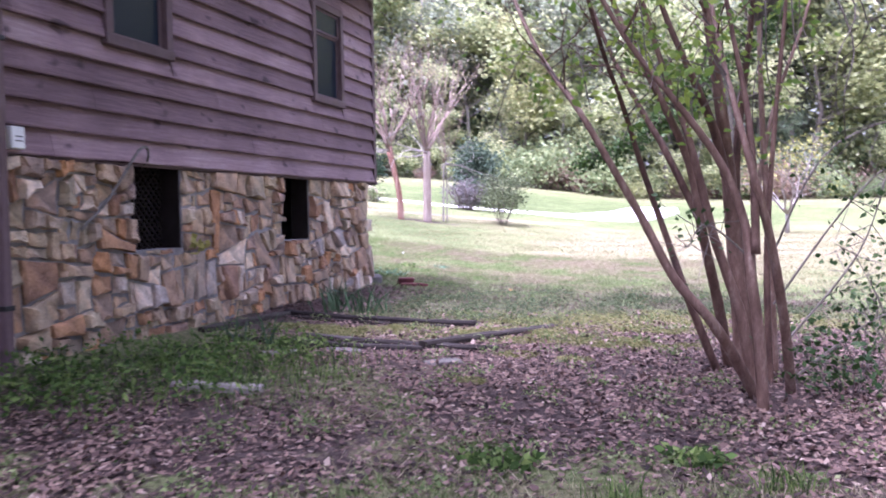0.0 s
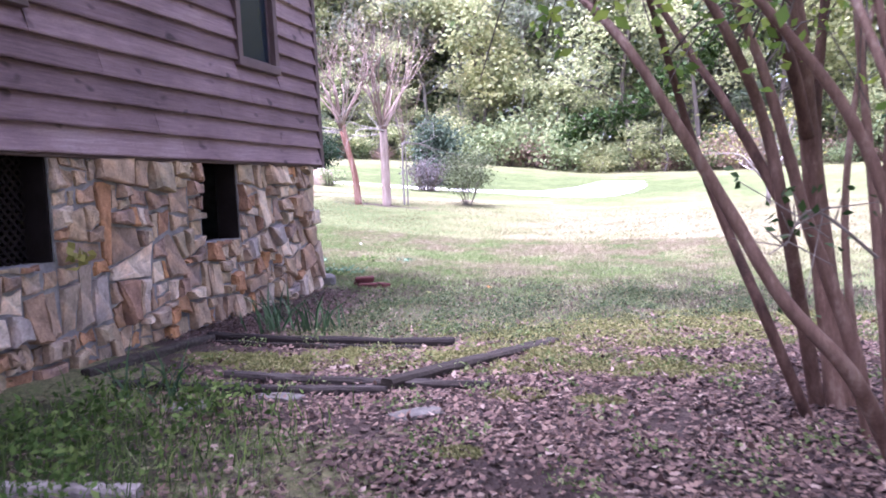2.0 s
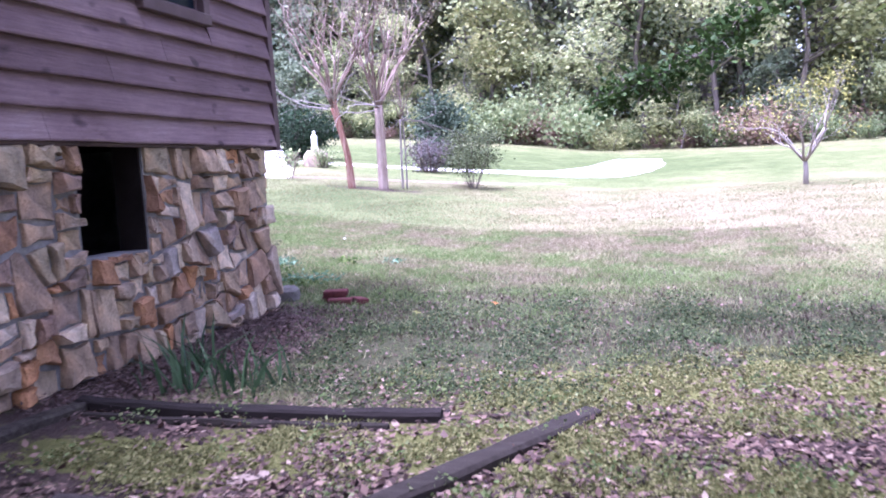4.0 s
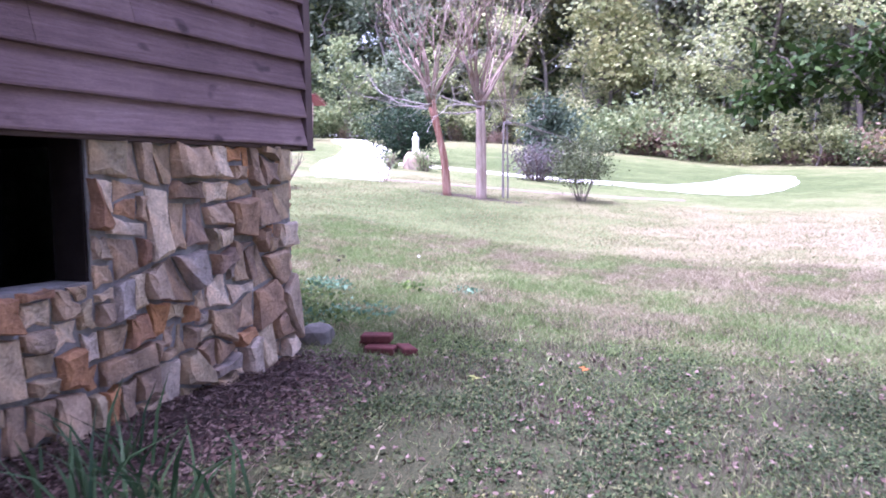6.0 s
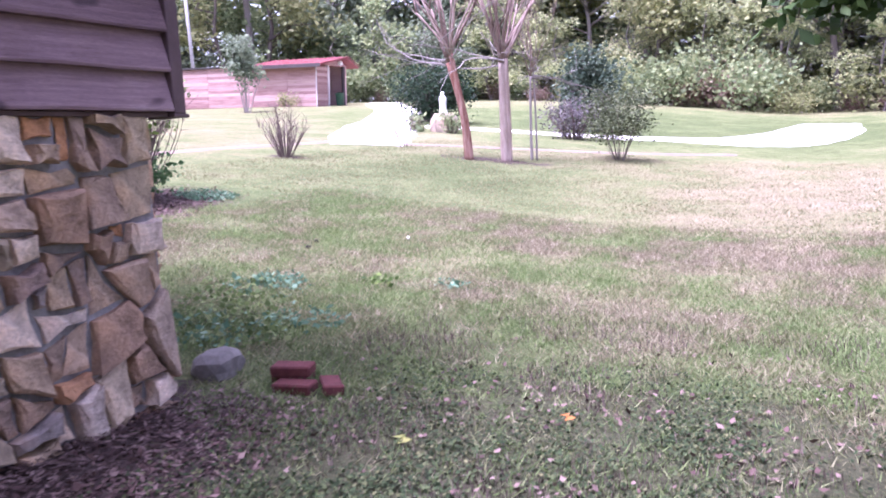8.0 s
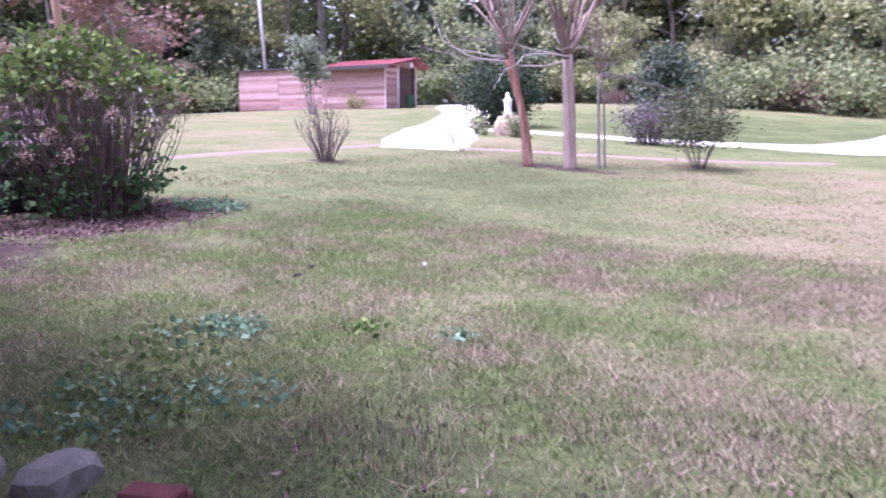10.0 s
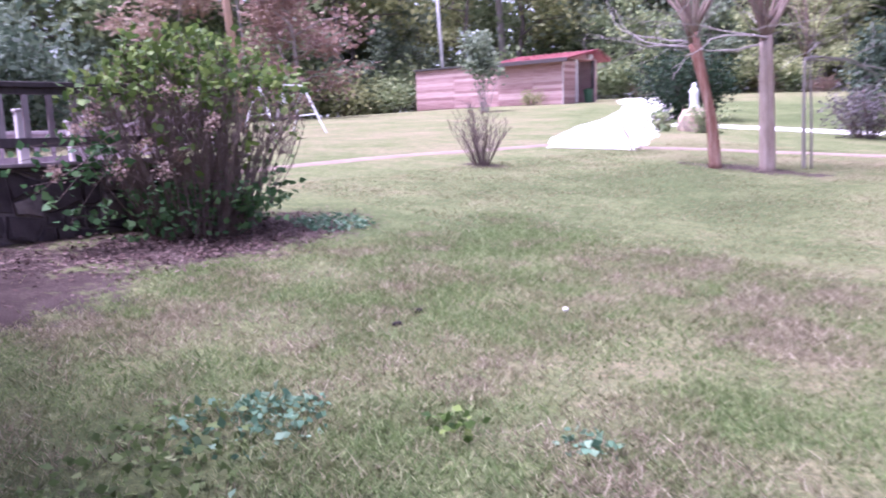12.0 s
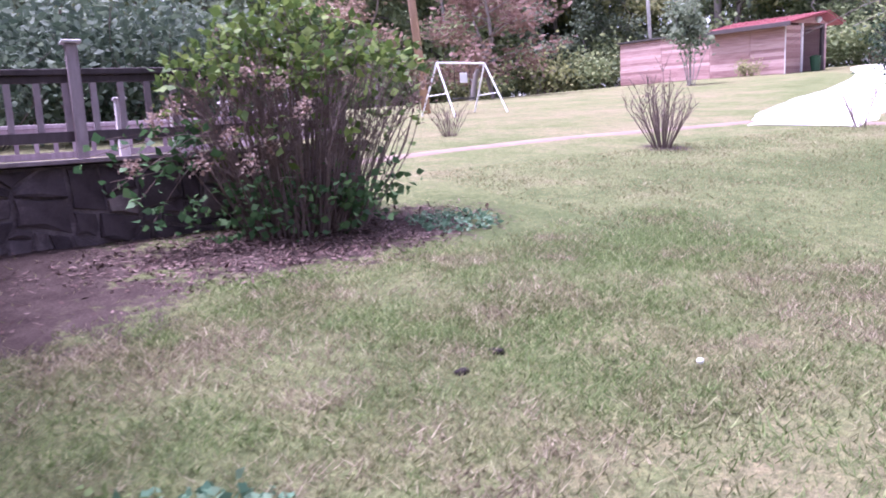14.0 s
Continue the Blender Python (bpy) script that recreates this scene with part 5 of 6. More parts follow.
# bare crape myrtles in the middle of the lawn
def bare_myrtle(x, y, seed, H, trunks, bark, label):
    rng, nr = random.Random(seed), np.random.default_rng(seed)
    t = thing("crape_myrtle", (x, y, g1(x, y)), label, "tree", "bare trees on the lawn")
    tips = []
    for k, (bx, by, tx, ty, h, r) in enumerate(trunks):
        bm, top = bmesh.new(), bmesh.new()
        line = spline([(bx, by, -0.15), (bx * 0.9 + tx * 0.25, by * 0.9 + ty * 0.25, h * 0.45), (tx, ty, h)], 4)
        tube(bm, line, [r * (1.15 - 0.35 * i / (len(line) - 1)) for i in range(len(line))], 9)
        end = line[-1]
        for j in range(4):
            a = rng.uniform(0, 6.28)
            d = Vector((math.cos(a) * 0.38 + tx * 0.25, math.sin(a) * 0.38 + ty * 0.25, 1.0))
            branch_out(top, end, d, H * 0.20, r * 0.55, 3, rng, tips, 0.32, 0.35, 6)
        part("stem", bm, bark, t, "", True)
        tagged(part("branch", top, M_BARK_PINK, t, "", True), kind="stuff")
    pos = cloud(nr, [tuple(p) for p, d in tips], 130, 0.28, 0.9)
    part("last_leaves", leaves("last_leaves", pos, 0.09, nr, L_WOODY, 0.2, 0.55), L_WOODY, t, "few last yellow-green leaves")
    bm = bmesh.new()
    for j in range(5):
        a = rng.uniform(0, 6.28)
        tk = trunks[j % len(trunks)]
        branch_out(bm, Vector((tk[2], tk[3], tk[4] * 0.98)), Vector((math.cos(a), math.sin(a), 0.15)), 1.5, 0.024, 2, rng, [], 0.35, 0.02, 5)
    tagged(part("side_branch", bm, M_BARK_PALE, t), kind="stuff")


bare_myrtle(-10.0, 24.6, 41, 8.0, [(0.08, 0, -0.42, 0.1, 2.5, 0.105), (0.0, 0.08, -0.40, 0.25, 2.6, 0.075), (0.04, -0.06, -0.26, -0.10, 2.7, 0.065)], M_BARK_RED, "bare multi-stemmed tree with peeling red bark")
bare_myrtle(-9.05, 24.9, 42, 8.5, [(0.0, 0, 0.0, 0.05, 2.5, 0.105), (0.09, 0.05, 0.10, 0.06, 2.6, 0.075), (-0.07, 0.08, -0.06, 0.12, 2.7, 0.07)], M_BARK_PINK, "bare multi-stemmed tree with smooth pale bark")
bare_myrtle(-8.75, 26.0, 43, 5.0, [(0.0, 0, 0.05, 0.0, 2.2, 0.035), (0.12, 0.05, 0.1, 0.1, 2.4, 0.025)], M_BARK_PALE, "slender bare sapling beside the bare trees")


# the near crape myrtle with its many stems
def near_myrtle():
    rng, nr = random.Random(51), np.random.default_rng(51)
    ox, oy = 1.3, 3.0
    t = thing("crape_myrtle", (ox, oy, g1(ox, oy)), "large multi-stemmed crape myrtle with smooth brown bark", "tree")
    inv = t.matrix_world.inverted()
    stems = [
        ([(1.33, 2.50, -0.13), (1.12, 2.15, 0.25), (0.97, 1.98, 0.51), (0.74, 1.97, 0.79), (0.53, 2.02, 1.19), (0.32, 1.95, 1.58), (0.09, 2.00, 1.98), (-0.30, 2.50, 2.52)], 0.043),
        ([(1.06, 3.40, -0.10), (0.80, 3.30, 0.50), (0.62, 3.50, 1.00), (0.42, 3.50, 1.60), (0.27, 3.24, 2.16), (0.14, 2.90, 2.60)], 0.037),
        ([(1.32, 2.05, -0.15), (1.29, 2.05, 0.36), (1.24, 2.05, 0.79), (1.20, 2.15, 1.17), (1.04, 2.15, 1.59), (0.76, 2.10, 2.00), (0.40, 2.10, 2.50)], 0.044),
        ([(1.26, 3.65, -0.13), (1.22, 3.70, 0.40), (1.17, 3.75, 1.03), (1.12, 3.70, 1.60), (1.06, 3.55, 2.15), (0.96, 3.50, 2.90)], 0.092),
        ([(1.14, 3.69, -0.13), (1.03, 3.50, 0.47), (0.91, 3.20, 1.08), (0.81, 3.20, 1.64), (0.60, 3.00, 2.15), (0.29, 3.10, 2.80)], 0.050),
        ([(1.30, 3.00, -0.10), (1.21, 3.00, 0.37), (1.10, 3.00, 0.74), (1.00, 3.00, 1.05), (0.90, 3.00, 1.48), (0.79, 3.00, 1.91), (0.66, 3.00, 2.29), (0.50, 3.00, 2.80)], 0.048),
        ([(1.55, 2.70, -0.12), (1.48, 2.40, 0.40), (1.38, 2.20, 1.00), (1.26, 2.10, 1.48), (1.15, 2.25, 1.95), (1.03, 2.60, 2.55)], 0.040),
        ([(1.34, 3.62, -0.12), (1.26, 3.80, 0.50), (1.20, 3.88, 1.10), (1.20, 3.90, 1.80), (1.32, 3.90, 2.90)], 0.060),
        ([(1.48, 3.38, -0.10), (1.44, 3.48, 0.97), (1.39, 3.58, 2.06), (1.37, 3.69, 3.03)], 0.036),
        ([(1.10, 3.62, 1.55), (1.00, 3.45, 1.95), (0.82, 3.30, 2.40), (0.60, 3.25, 2.95)], 0.045),
        ([(0.88, 3.20, 1.20), (0.62, 3.30, 1.75), (0.40, 3.45, 2.15), (0.10, 3.60, 2.75)], 0.034),
        ([(1.42, 3.05, -0.12), (1.40, 3.10, 0.90), (1.46, 3.15, 1.90), (1.55, 3.20, 2.90)], 0.030),
        ([(1.38, 3.60, -0.12), (1.33, 3.80, 1.00), (1.50, 4.00, 2.10), (1.80, 4.30, 3.00)], 0.028),
        ([(1.27, 2.05, 0.95), (1.26, 2.15, 1.50), (1.22, 2.30, 2.00), (1.10, 2.40, 2.70)], 0.032),
    ]
    tips = []
    twigs = bmesh.new()
    for pts, r in stems:
        bm = bmesh.new()
        p = [Vector(q) for q in pts]
        if p[0].z < 0:
            p[0].z = g1(p[0].x, p[0].y) - 0.08
        d = (p[-1] - p[-2]).normalized()
        if len(p) > 3:
            p.append(p[-1] + d * 0.9 + Vector((0, 0, 0.25)))
        line = spline(p, 6)
        m = len(line)
        rad = [r * (1.0 - 0.66 * i / (m - 1)) * (1 + 0.07 * noise.noise((i * 0.8, r * 100, 0))) for i in range(m)]
        tube(bm, line, rad, 10)
        bm.transform(inv)
        part("stem", bm, M_BARK_CM, t, "", True)
        for j in range(4):
            nd = d + Vector((rng.gauss(0, 0.4), rng.gauss(0, 0.4), 0.35))
            branch_out(twigs, line[-1], nd, 1.0, r * 0.4, 2, rng, tips, 0.4, 0.25, 6)
        for j in range(3):
            i = rng.randint(3 * m // 4, m - 3)
            a = rng.uniform(0, 6.28)
            branch_out(twigs, line[i], Vector((math.cos(a), math.sin(a), 0.7)), 0.6, r * 0.18, 2, rng, tips, 0.5, 0.2, 5)
    twigs.transform(inv)
    tagged(part("branch", twigs, M_BARK_CM, t), kind="stuff")
    c = [tuple(inv @ p) for p, d in tips if p.z > 2.2]
    part("foliage", leaves("foliage", cloud(nr, c, 1500, 0.30, 0.8), 0.085, nr, L_CM, 0.3, 0.55), L_CM, t, "thin yellow-green leaves")
    # unseen high crown, added to shade the ground under the tree
    bm = bmesh.new()
    high = []
    for k in range(26):
        a, rr = rng.uniform(0, 6.28), 3.4 * math.sqrt(rng.uniform(0.03, 1))
        e = Vector((0.3 + math.cos(a) * rr, 4.4 + math.sin(a) * rr, rng.uniform(4.9, 6.6) - 0.06 * rr * rr))
        b0 = Vector((0.9 + rng.gauss(0, 0.35), 3.4 + rng.gauss(0, 0.35), 3.5))
        line = spline([b0, b0.lerp(e, 0.5) + Vector((0, 0, 0.35)), e], 4)
        tube(bm, line, list(np.linspace(0.022, 0.006, len(line))), 5)
        high += [tuple(inv @ q) for q in line[4:]]
    bm.transform(inv)
    tagged(part("crown_branch", bm, M_BARK_CM, t), kind="stuff")
    part("crown", leaves("crown", cloud(nr, high, 2000, 0.36, 0.45), 0.11, nr, L_CM, 0.3, 0.55), L_CM, t, "high thin yellow-green crown")
    # leafy sprays and fine bare twigs that hang among the stems
    bm = bmesh.new()
    cs = []
    for k in range(46):
        pts = [Vector(q) for q in rng.choice(stems[:8])[0]]
        line = spline(pts, 5)
        high = [p for p in line if p.z > 1.9]
        if not high:
            continue
        p = rng.choice(high)
        a = rng.uniform(0, 6.28)
        L = rng.uniform(0.35, 0.9)
        m1 = p + Vector((math.cos(a) * L * 0.5, math.sin(a) * L * 0.5, rng.uniform(0.1, 0.3)))
        e = p + Vector((math.cos(a) * L, math.sin(a) * L, rng.uniform(-0.35, 0.3)))
        tw = spline([p, m1, e], 4)
        tube(bm, tw, list(np.linspace(0.008, 0.003, len(tw))), 4)
        if k % 3 < 2:
            cs += [tuple(inv @ q) for q in tw[4:]]
    for k in range(14):
        p = Vector((rng.uniform(1.3, 3.1), rng.uniform(2.6, 3.6), rng.uniform(2.5, 3.1)))
        q = p + Vector((rng.gauss(0, 0.12), rng.gauss(0, 0.12), -rng.uniform(0.3, 0.5)))
        e = q + Vector((rng.gauss(0, 0.16), rng.gauss(0, 0.16), -rng.uniform(0.2, 0.6)))
        s0 = Vector((1.35, 3.3, 2.9)).lerp(p, 0.5) + Vector((0, 0, 0.5))
        tw = spline([(1.32, 3.3, 2.75), s0, p, q, e], 4)
        tube(bm, tw, list(np.linspace(0.010, 0.003, len(tw))), 4)
    bm.transform(inv)
    tagged(part("fine_twig", bm, M_BARK_DARK, t), kind="stuff")
    part("spray_leaves", leaves("spray_leaves", cloud(nr, cs, 800, 0.08, 0.9), 0.08, nr, L_CM, 0.3, 0.55), L_CM, t, "yellow-green leaf sprays")
    # a low drooping side with sparse dark leaves
    bm = bmesh.new()
    cs = []
    for a, b2, c2 in (((1.45, 3.1, 0.5), (2.3, 3.0, 1.6), (3.1, 3.2, 1.2)), ((1.45, 3.2, 0.9), (1.9, 3.0, 1.75), (2.9, 2.9, 2.0)), ((1.5, 2.9, 0.2), (2.0, 2.8, 0.9), (2.2, 2.8, 1.5)), ((1.6, 2.8, 0.0), (2.2, 2.7, 0.5), (2.7, 2.6, 0.5)), ((1.25, 2.6, 0.9), (0.95, 2.5, 1.15), (0.82, 2.5, 0.98))):
        line = spline([a, b2, c2], 6)
        tube(bm, line, list(np.linspace(0.010, 0.004, len(line))), 5)
        for k in range(4, len(line)):
            for _ in range(2):
                e = line[k] + Vector((rng.gauss(0, 0.14), rng.gauss(0, 0.14), rng.gauss(-0.05, 0.14)))
                tube(bm, [line[k], e], [0.005, 0.003], 4)
                cs.append(tuple(e))
    bm.transform(inv)
    tagged(part("side_twig", bm, M_BARK_DARK, t), kind="stuff")
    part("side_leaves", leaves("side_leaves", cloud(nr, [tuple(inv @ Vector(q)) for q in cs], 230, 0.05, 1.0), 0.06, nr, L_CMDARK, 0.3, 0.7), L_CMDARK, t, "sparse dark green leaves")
    # the leafy bough that hangs over the lawn
    bm = bmesh.new()
    cs = []
    main = spline([(1.2, 3.7, 3.3), (1.75, 6.0, 3.7), (1.1, 7.5, 3.1), (0.1, 8.1, 2.35), (-0.9, 8.35, 1.98)], 6)
    tube(bm, main, list(np.linspace(0.03, 0.008, len(main))), 6)
    for k in range(7, len(main)):
        for _ in range(6):
            f = 0.35 + 0.65 * (len(main) - k) / len(main)
            e = main[k] + Vector((rng.gauss(0.0, 0.26), rng.gauss(0.1, 0.26), rng.gauss(-0.04, 0.14))) * f
            tube(bm, [main[k], main[k].lerp(e, 0.5) + Vector((0, 0, 0.04)), e], [0.008, 0.006, 0.003], 4)
            cs += [tuple(main[k].lerp(e, f)) for f in (0.4, 0.7, 1.0)]
    bm.transform(inv)
    part("bough", bm, M_BARK_DARK, t)
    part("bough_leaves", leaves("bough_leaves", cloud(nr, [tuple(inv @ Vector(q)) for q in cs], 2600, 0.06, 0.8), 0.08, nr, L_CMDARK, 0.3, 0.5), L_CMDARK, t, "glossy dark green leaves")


near_myrtle()


# unseen big tree added beside the house; its crown shades the walk's start
shade = woodland_tree("broad", 17, L_WOOD, "unseen leafy tree added beside the house to shade the yard", 0.45, 1.1)
put(shade, -2.5, -2.7, 40, 1.0)
shade.scale = (1.05, 1.05, 1.0)

# unseen trees added to keep low eastern sky light off the house wall
for seed, x, y, sc in ((18, 7.5, -1.5, 0.85), (19, 6.0, -7.0, 0.9), (20, 10.0, 3.0, 0.8)):
    side = woodland_tree("broad", seed, L_WOOD, "unseen leafy tree with low branches, added to block sky light from the house", 0.1, 2.6)
    put(side, x, y, seed * 40, sc)
    side.scale = (sc, sc, sc)

put(shrub("vine_tangle", 75, 1.3, 0.7, 420, 0.06, L_CMDARK, M_BARK_DARK, "tangle of thin leafy vines beside the crape myrtle", "vine", "", 16, 0.5, 0.1, 0.007), 2.55, 3.6)
put(shrub("vine_tangle", 76, 0.7, 0.5, 380, 0.06, L_CMDARK, M_BARK_DARK, "low leafy seedlings under the crape myrtle", "vine", "", 10, 0.5, 0.0, 0.005), 1.95, 2.7)
yl = np.random.default_rng(5)
ob = new("yellow_leaf", leaves("yellow_leaf", yl.normal(size=(16, 3)) * np.array([0.012, 0.06, 0.05]), 0.11, yl, L_YEL, 0.2, 0.7))
ob.location = (WALL_X + 0.15, 3.76, 1.0)
tagged(ob, "yellow leaf sprig caught on the stone wall", "leaf")

# bushes on the lawn
put(shrub("round_bush", 61, 4.0, 1.9, 3900, 0.17, L_BUSH, M_BARK_DARK, "green leafy bush with thin branches on the lawn", "bush", "", 22, 0.42, 0.38), -6.95, 28.1, 0, 0.53)
put(shrub("tall_bush", 62, 5.0, 2.0, 6500, 0.30, L_BLUEBUSH, M_BARK_DARK, "tall bluish-green bush by the driveway", "bush", "", 26, 0.36, 0.05), -11.0, 38.4, 0, 0.66)
put(shrub("grey_bush", 63, 1.6, 1.0, 1700, 0.11, L_GREY, M_STEM, "grey-purple twiggy bush by the driveway", "bush", "", 30, 0.5, 0.1), -10.2, 34.0)
put(shrub("dark_evergreen", 64, 3.1, 1.75, 9000, 0.15, L_DARK, M_BARK_DARK, "large rounded dark evergreen bush behind the statue", "bush", "", 44, 0.42, 0.02), -17.6, 37.5, 0, 0.92)
put(shrub("bare_shrub", 65, 1.5, 0.68, 60, 0.05, L_RED, M_STEM, "leafless twiggy shrub fanning out of the lawn", "shrub", "", 46, 0.3, 0.7, 0.012), -13.35, 21.4)
put(shrub("bare_shrub", 66, 1.0, 0.55, 40, 0.05, L_RED, M_STEM, "small leafless shrub beside the garden path", "shrub", "", 22, 0.3, 0.7, 0.010), -18.1, 19.9)
put(shrub("pale_shrub", 67, 1.1, 0.45, 70, 0.05, L_FLOWER, M_STEM, "small pale twiggy shrub at the driveway edge", "shrub", "", 14, 0.3, 0.5, 0.010), -12.9, 26.4)
put(shrub("young_tree", 68, 4.2, 0.9, 1500, 0.24, L_WOODB, M_BARK_PALE, "slim young leafy tree in front of the shed", "tree", "", 7, 0.5, 0.45, 0.03), -31.0, 41.0, 0, 1.05)
put(shrub("low_bush", 69, 1.0, 0.8, 700, 0.12, L_WOODY, M_STEM, "low yellowish weeds against the shed wall", "bush", "", 12, 0.5, 0.1), -35.4, 50.3)
put(shrub("strap_plant", 70, 0.7, 0.5, 110, 0.22, L_WOOD, M_STEM, "clump of pale strap leaves beside the pedestal", "plant", "", 8, 0.4, 0.0), -15.8, 32.5)
put(shrub("low_bush", 71, 0.8, 0.6, 600, 0.10, L_WOOD, M_STEM, "low green plants round the pedestal", "bush", "", 10, 0.5, 0.1), -14.4, 32.6)


def yellow_tree():
    x, y = 3.6, 29.0
    rng, nr = random.Random(72), np.random.default_rng(72)
    t = thing("yellowing_tree", (x, y, g1(x, y)), "small spreading tree with thin yellow-green leaves", "tree")
    bm = bmesh.new()
    tips = []
    tube(bm, [(0, 0, -0.15), (0.02, 0, 0.4), (0.0, 0.0, 0.8)], [0.09, 0.075, 0.07], 8)
    for k in range(6):
        a = 6.28 * k / 6 + rng.uniform(-0.3, 0.3)
        branch_out(bm, Vector((0, 0, 0.7)), Vector((math.cos(a) * 0.8, math.sin(a) * 0.8, 0.75)), 1.3, 0.05, 3, rng, tips, 0.4, 0.15, 6)
    part("trunk", bm, M_BARK_PALE, t, "", True)
    part("crown", leaves("crown", cloud(nr, [tuple(p) for p, d in tips], 900, 0.25, 0.8), 0.12, nr, L_YEL, 0.3, 0.5), L_YEL, t)


yellow_tree()


def hydrangea():
    """Tall tangle of bare brown stems, bright leaves on top, dark leaves at the foot, faded flower heads."""
    x, y = -10.75, 13.75
    rng, nr = random.Random(81), np.random.default_rng(81)
    t = thing("hydrangea", (x, y, g1(x, y)), "large hydrangea with bare brown stems and bright top leaves", "bush")
    bm = bmesh.new()
    top, low, fl = [], [], []
    for k in range(250):
        a = rng.uniform(0, 6.28)
        rr = math.sqrt(rng.uniform(0, 1))
        b = Vector((math.cos(a) * rr * 0.35, math.sin(a) * rr * 0.6, -0.1))
        h = 2.25 * (1 - 0.32 * rr ** 2) * rng.uniform(0.72, 1.05)
        e = Vector((math.cos(a) * rr * 0.95, math.sin(a) * rr * 1.45, h))
        mid = b.lerp(e, 0.5) + Vector((rng.gauss(0, 0.11), rng.gauss(0, 0.13), 0.12))
        line = spline([b, mid, e], 4)
        tube(bm, line, list(np.linspace(0.009, 0.003, len(line))), 5)
        for _ in range(4):
            s = line[rng.randint(3, 7)]
            q = s + Vector((rng.gauss(0, 0.15), rng.gauss(0, 0.15), rng.uniform(0.0, 0.3)))
            tube(bm, [s, q], [0.005, 0.003], 4)
            if (q.z > 1.5 and rng.random() < 0.2) or (q.z > 0.7 and rng.random() < 0.05):
                top.append(tuple(q))
        if h > 1.55:
            top.append(tuple(e))
        if rng.random() < 0.05 and h < 2.0:
            fl.append(e)
    tagged(part("stem", bm, M_STEM, t, "bare brown stems"), kind="stuff")
    for k in range(60):
        a = rng.uniform(0, 6.28)
        low.append((math.cos(a) * rng.uniform(0.1, 0.9), math.sin(a) * rng.uniform(0.2, 1.2), rng.uniform(0.1, 0.6)))
    part("top_leaves", leaves("top_leaves", cloud(nr, top, 1700, 0.08, 0.8), 0.115, nr, L_HYD, 0.45, 0.72), L_HYD, t, "bright green broad leaves")
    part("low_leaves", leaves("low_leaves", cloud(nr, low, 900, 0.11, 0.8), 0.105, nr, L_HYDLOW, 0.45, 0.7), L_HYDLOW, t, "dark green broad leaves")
    fl += [Vector((0.45, -1.5, 1.15)), Vector((0.5, -1.15, 0.75)), Vector((0.6, -0.9, 1.0)), Vector((0.7, -0.75, 0.72)), Vector((0.4, -1.75, 0.75)), Vector((0.5, -0.5, 0.9)), Vector((0.3, -1.3, 1.3))]
    for p in fl:
        pos = nr.normal(size=(70, 3)) * 0.05 + np.array(p)
        part("flower_head", leaves("flower_head", pos, 0.035, nr, L_FLOWER, 0, 0.9), L_FLOWER, t, "faded brownish pink flower head")["kind"] = "stuff"
    # trailing shoots along the wall
    bm = bmesh.new()
    tr = []
    for k in range(9):
        e = Vector((rng.uniform(0.0, 0.45), rng.uniform(-2.3, -1.2), rng.uniform(0.25, 1.2)))
        line = spline([(0.1, -0.5, 0.3), (0.3, -1.0, 0.7 + rng.uniform(0, 0.4)), e], 4)
        tube(bm, line, list(np.linspace(0.008, 0.003, len(line))), 4)
        tr += [tuple(q) for q in line[5:]]
    tagged(part("trailing_stem", bm, M_STEM, t), kind="stuff")
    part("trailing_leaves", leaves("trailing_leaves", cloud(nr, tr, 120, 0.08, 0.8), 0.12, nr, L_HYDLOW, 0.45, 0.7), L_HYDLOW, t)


hydrangea()


# ---- low plants on the ground ----
def on_ground(x, y, dz=0.0):
    return np.stack([x, y, gz(x, y) + dz], -1)


def strewn(name, x, y, size, rng, mat, label, category, flat=0.85, narrow=0.55, lift=0.02):
    p = on_ground(x, y, 0.0)
    p[:, 2] += rng.uniform(0.004, lift, len(x))
    ob = new(name, leaves(name, p, size, rng, mat, flat, narrow))
    return tagged(ob, label, category, kind="stuff")


def turf(name, x, y, h, w, rng, mat, label):
    """Dense short turf: one narrow leaning triangle for each blade."""
    n = len(x)
    b = on_ground(x, y, -0.008)
    a, la = rng.uniform(0, 2 * np.pi, n), rng.uniform(0, 2 * np.pi, n)
    H = h * rng.uniform(0.4, 1.4, n)
    W = w * rng.uniform(0.6, 1.4, n)
    le = H * rng.uniform(0.3, 1.9, n)
    v = np.empty((n, 3, 3))
    d = np.stack([np.cos(a) * W / 2, np.sin(a) * W / 2, 0 * H], -1)
    v[:, 0], v[:, 1] = b + d, b - d
    v[:, 2] = b + np.stack([np.cos(la) * le, np.sin(la) * le, H], -1)
    me = bpy.data.meshes.new(name)
    me.vertices.add(n * 3)
    me.vertices.foreach_set("co", v.reshape(-1).astype(np.float32))
    me.loops.add(n * 3)
    me.loops.foreach_set("vertex_index", np.arange(n * 3, dtype=np.int32))
    me.polygons.add(n)
    me.polygons.foreach_set("loop_start", np.arange(0, n * 3, 3, dtype=np.int32))
    me.materials.append(mat)
    me.update(calc_edges=True)
    return tagged(new(name, me), label, "grass", kind="stuff")


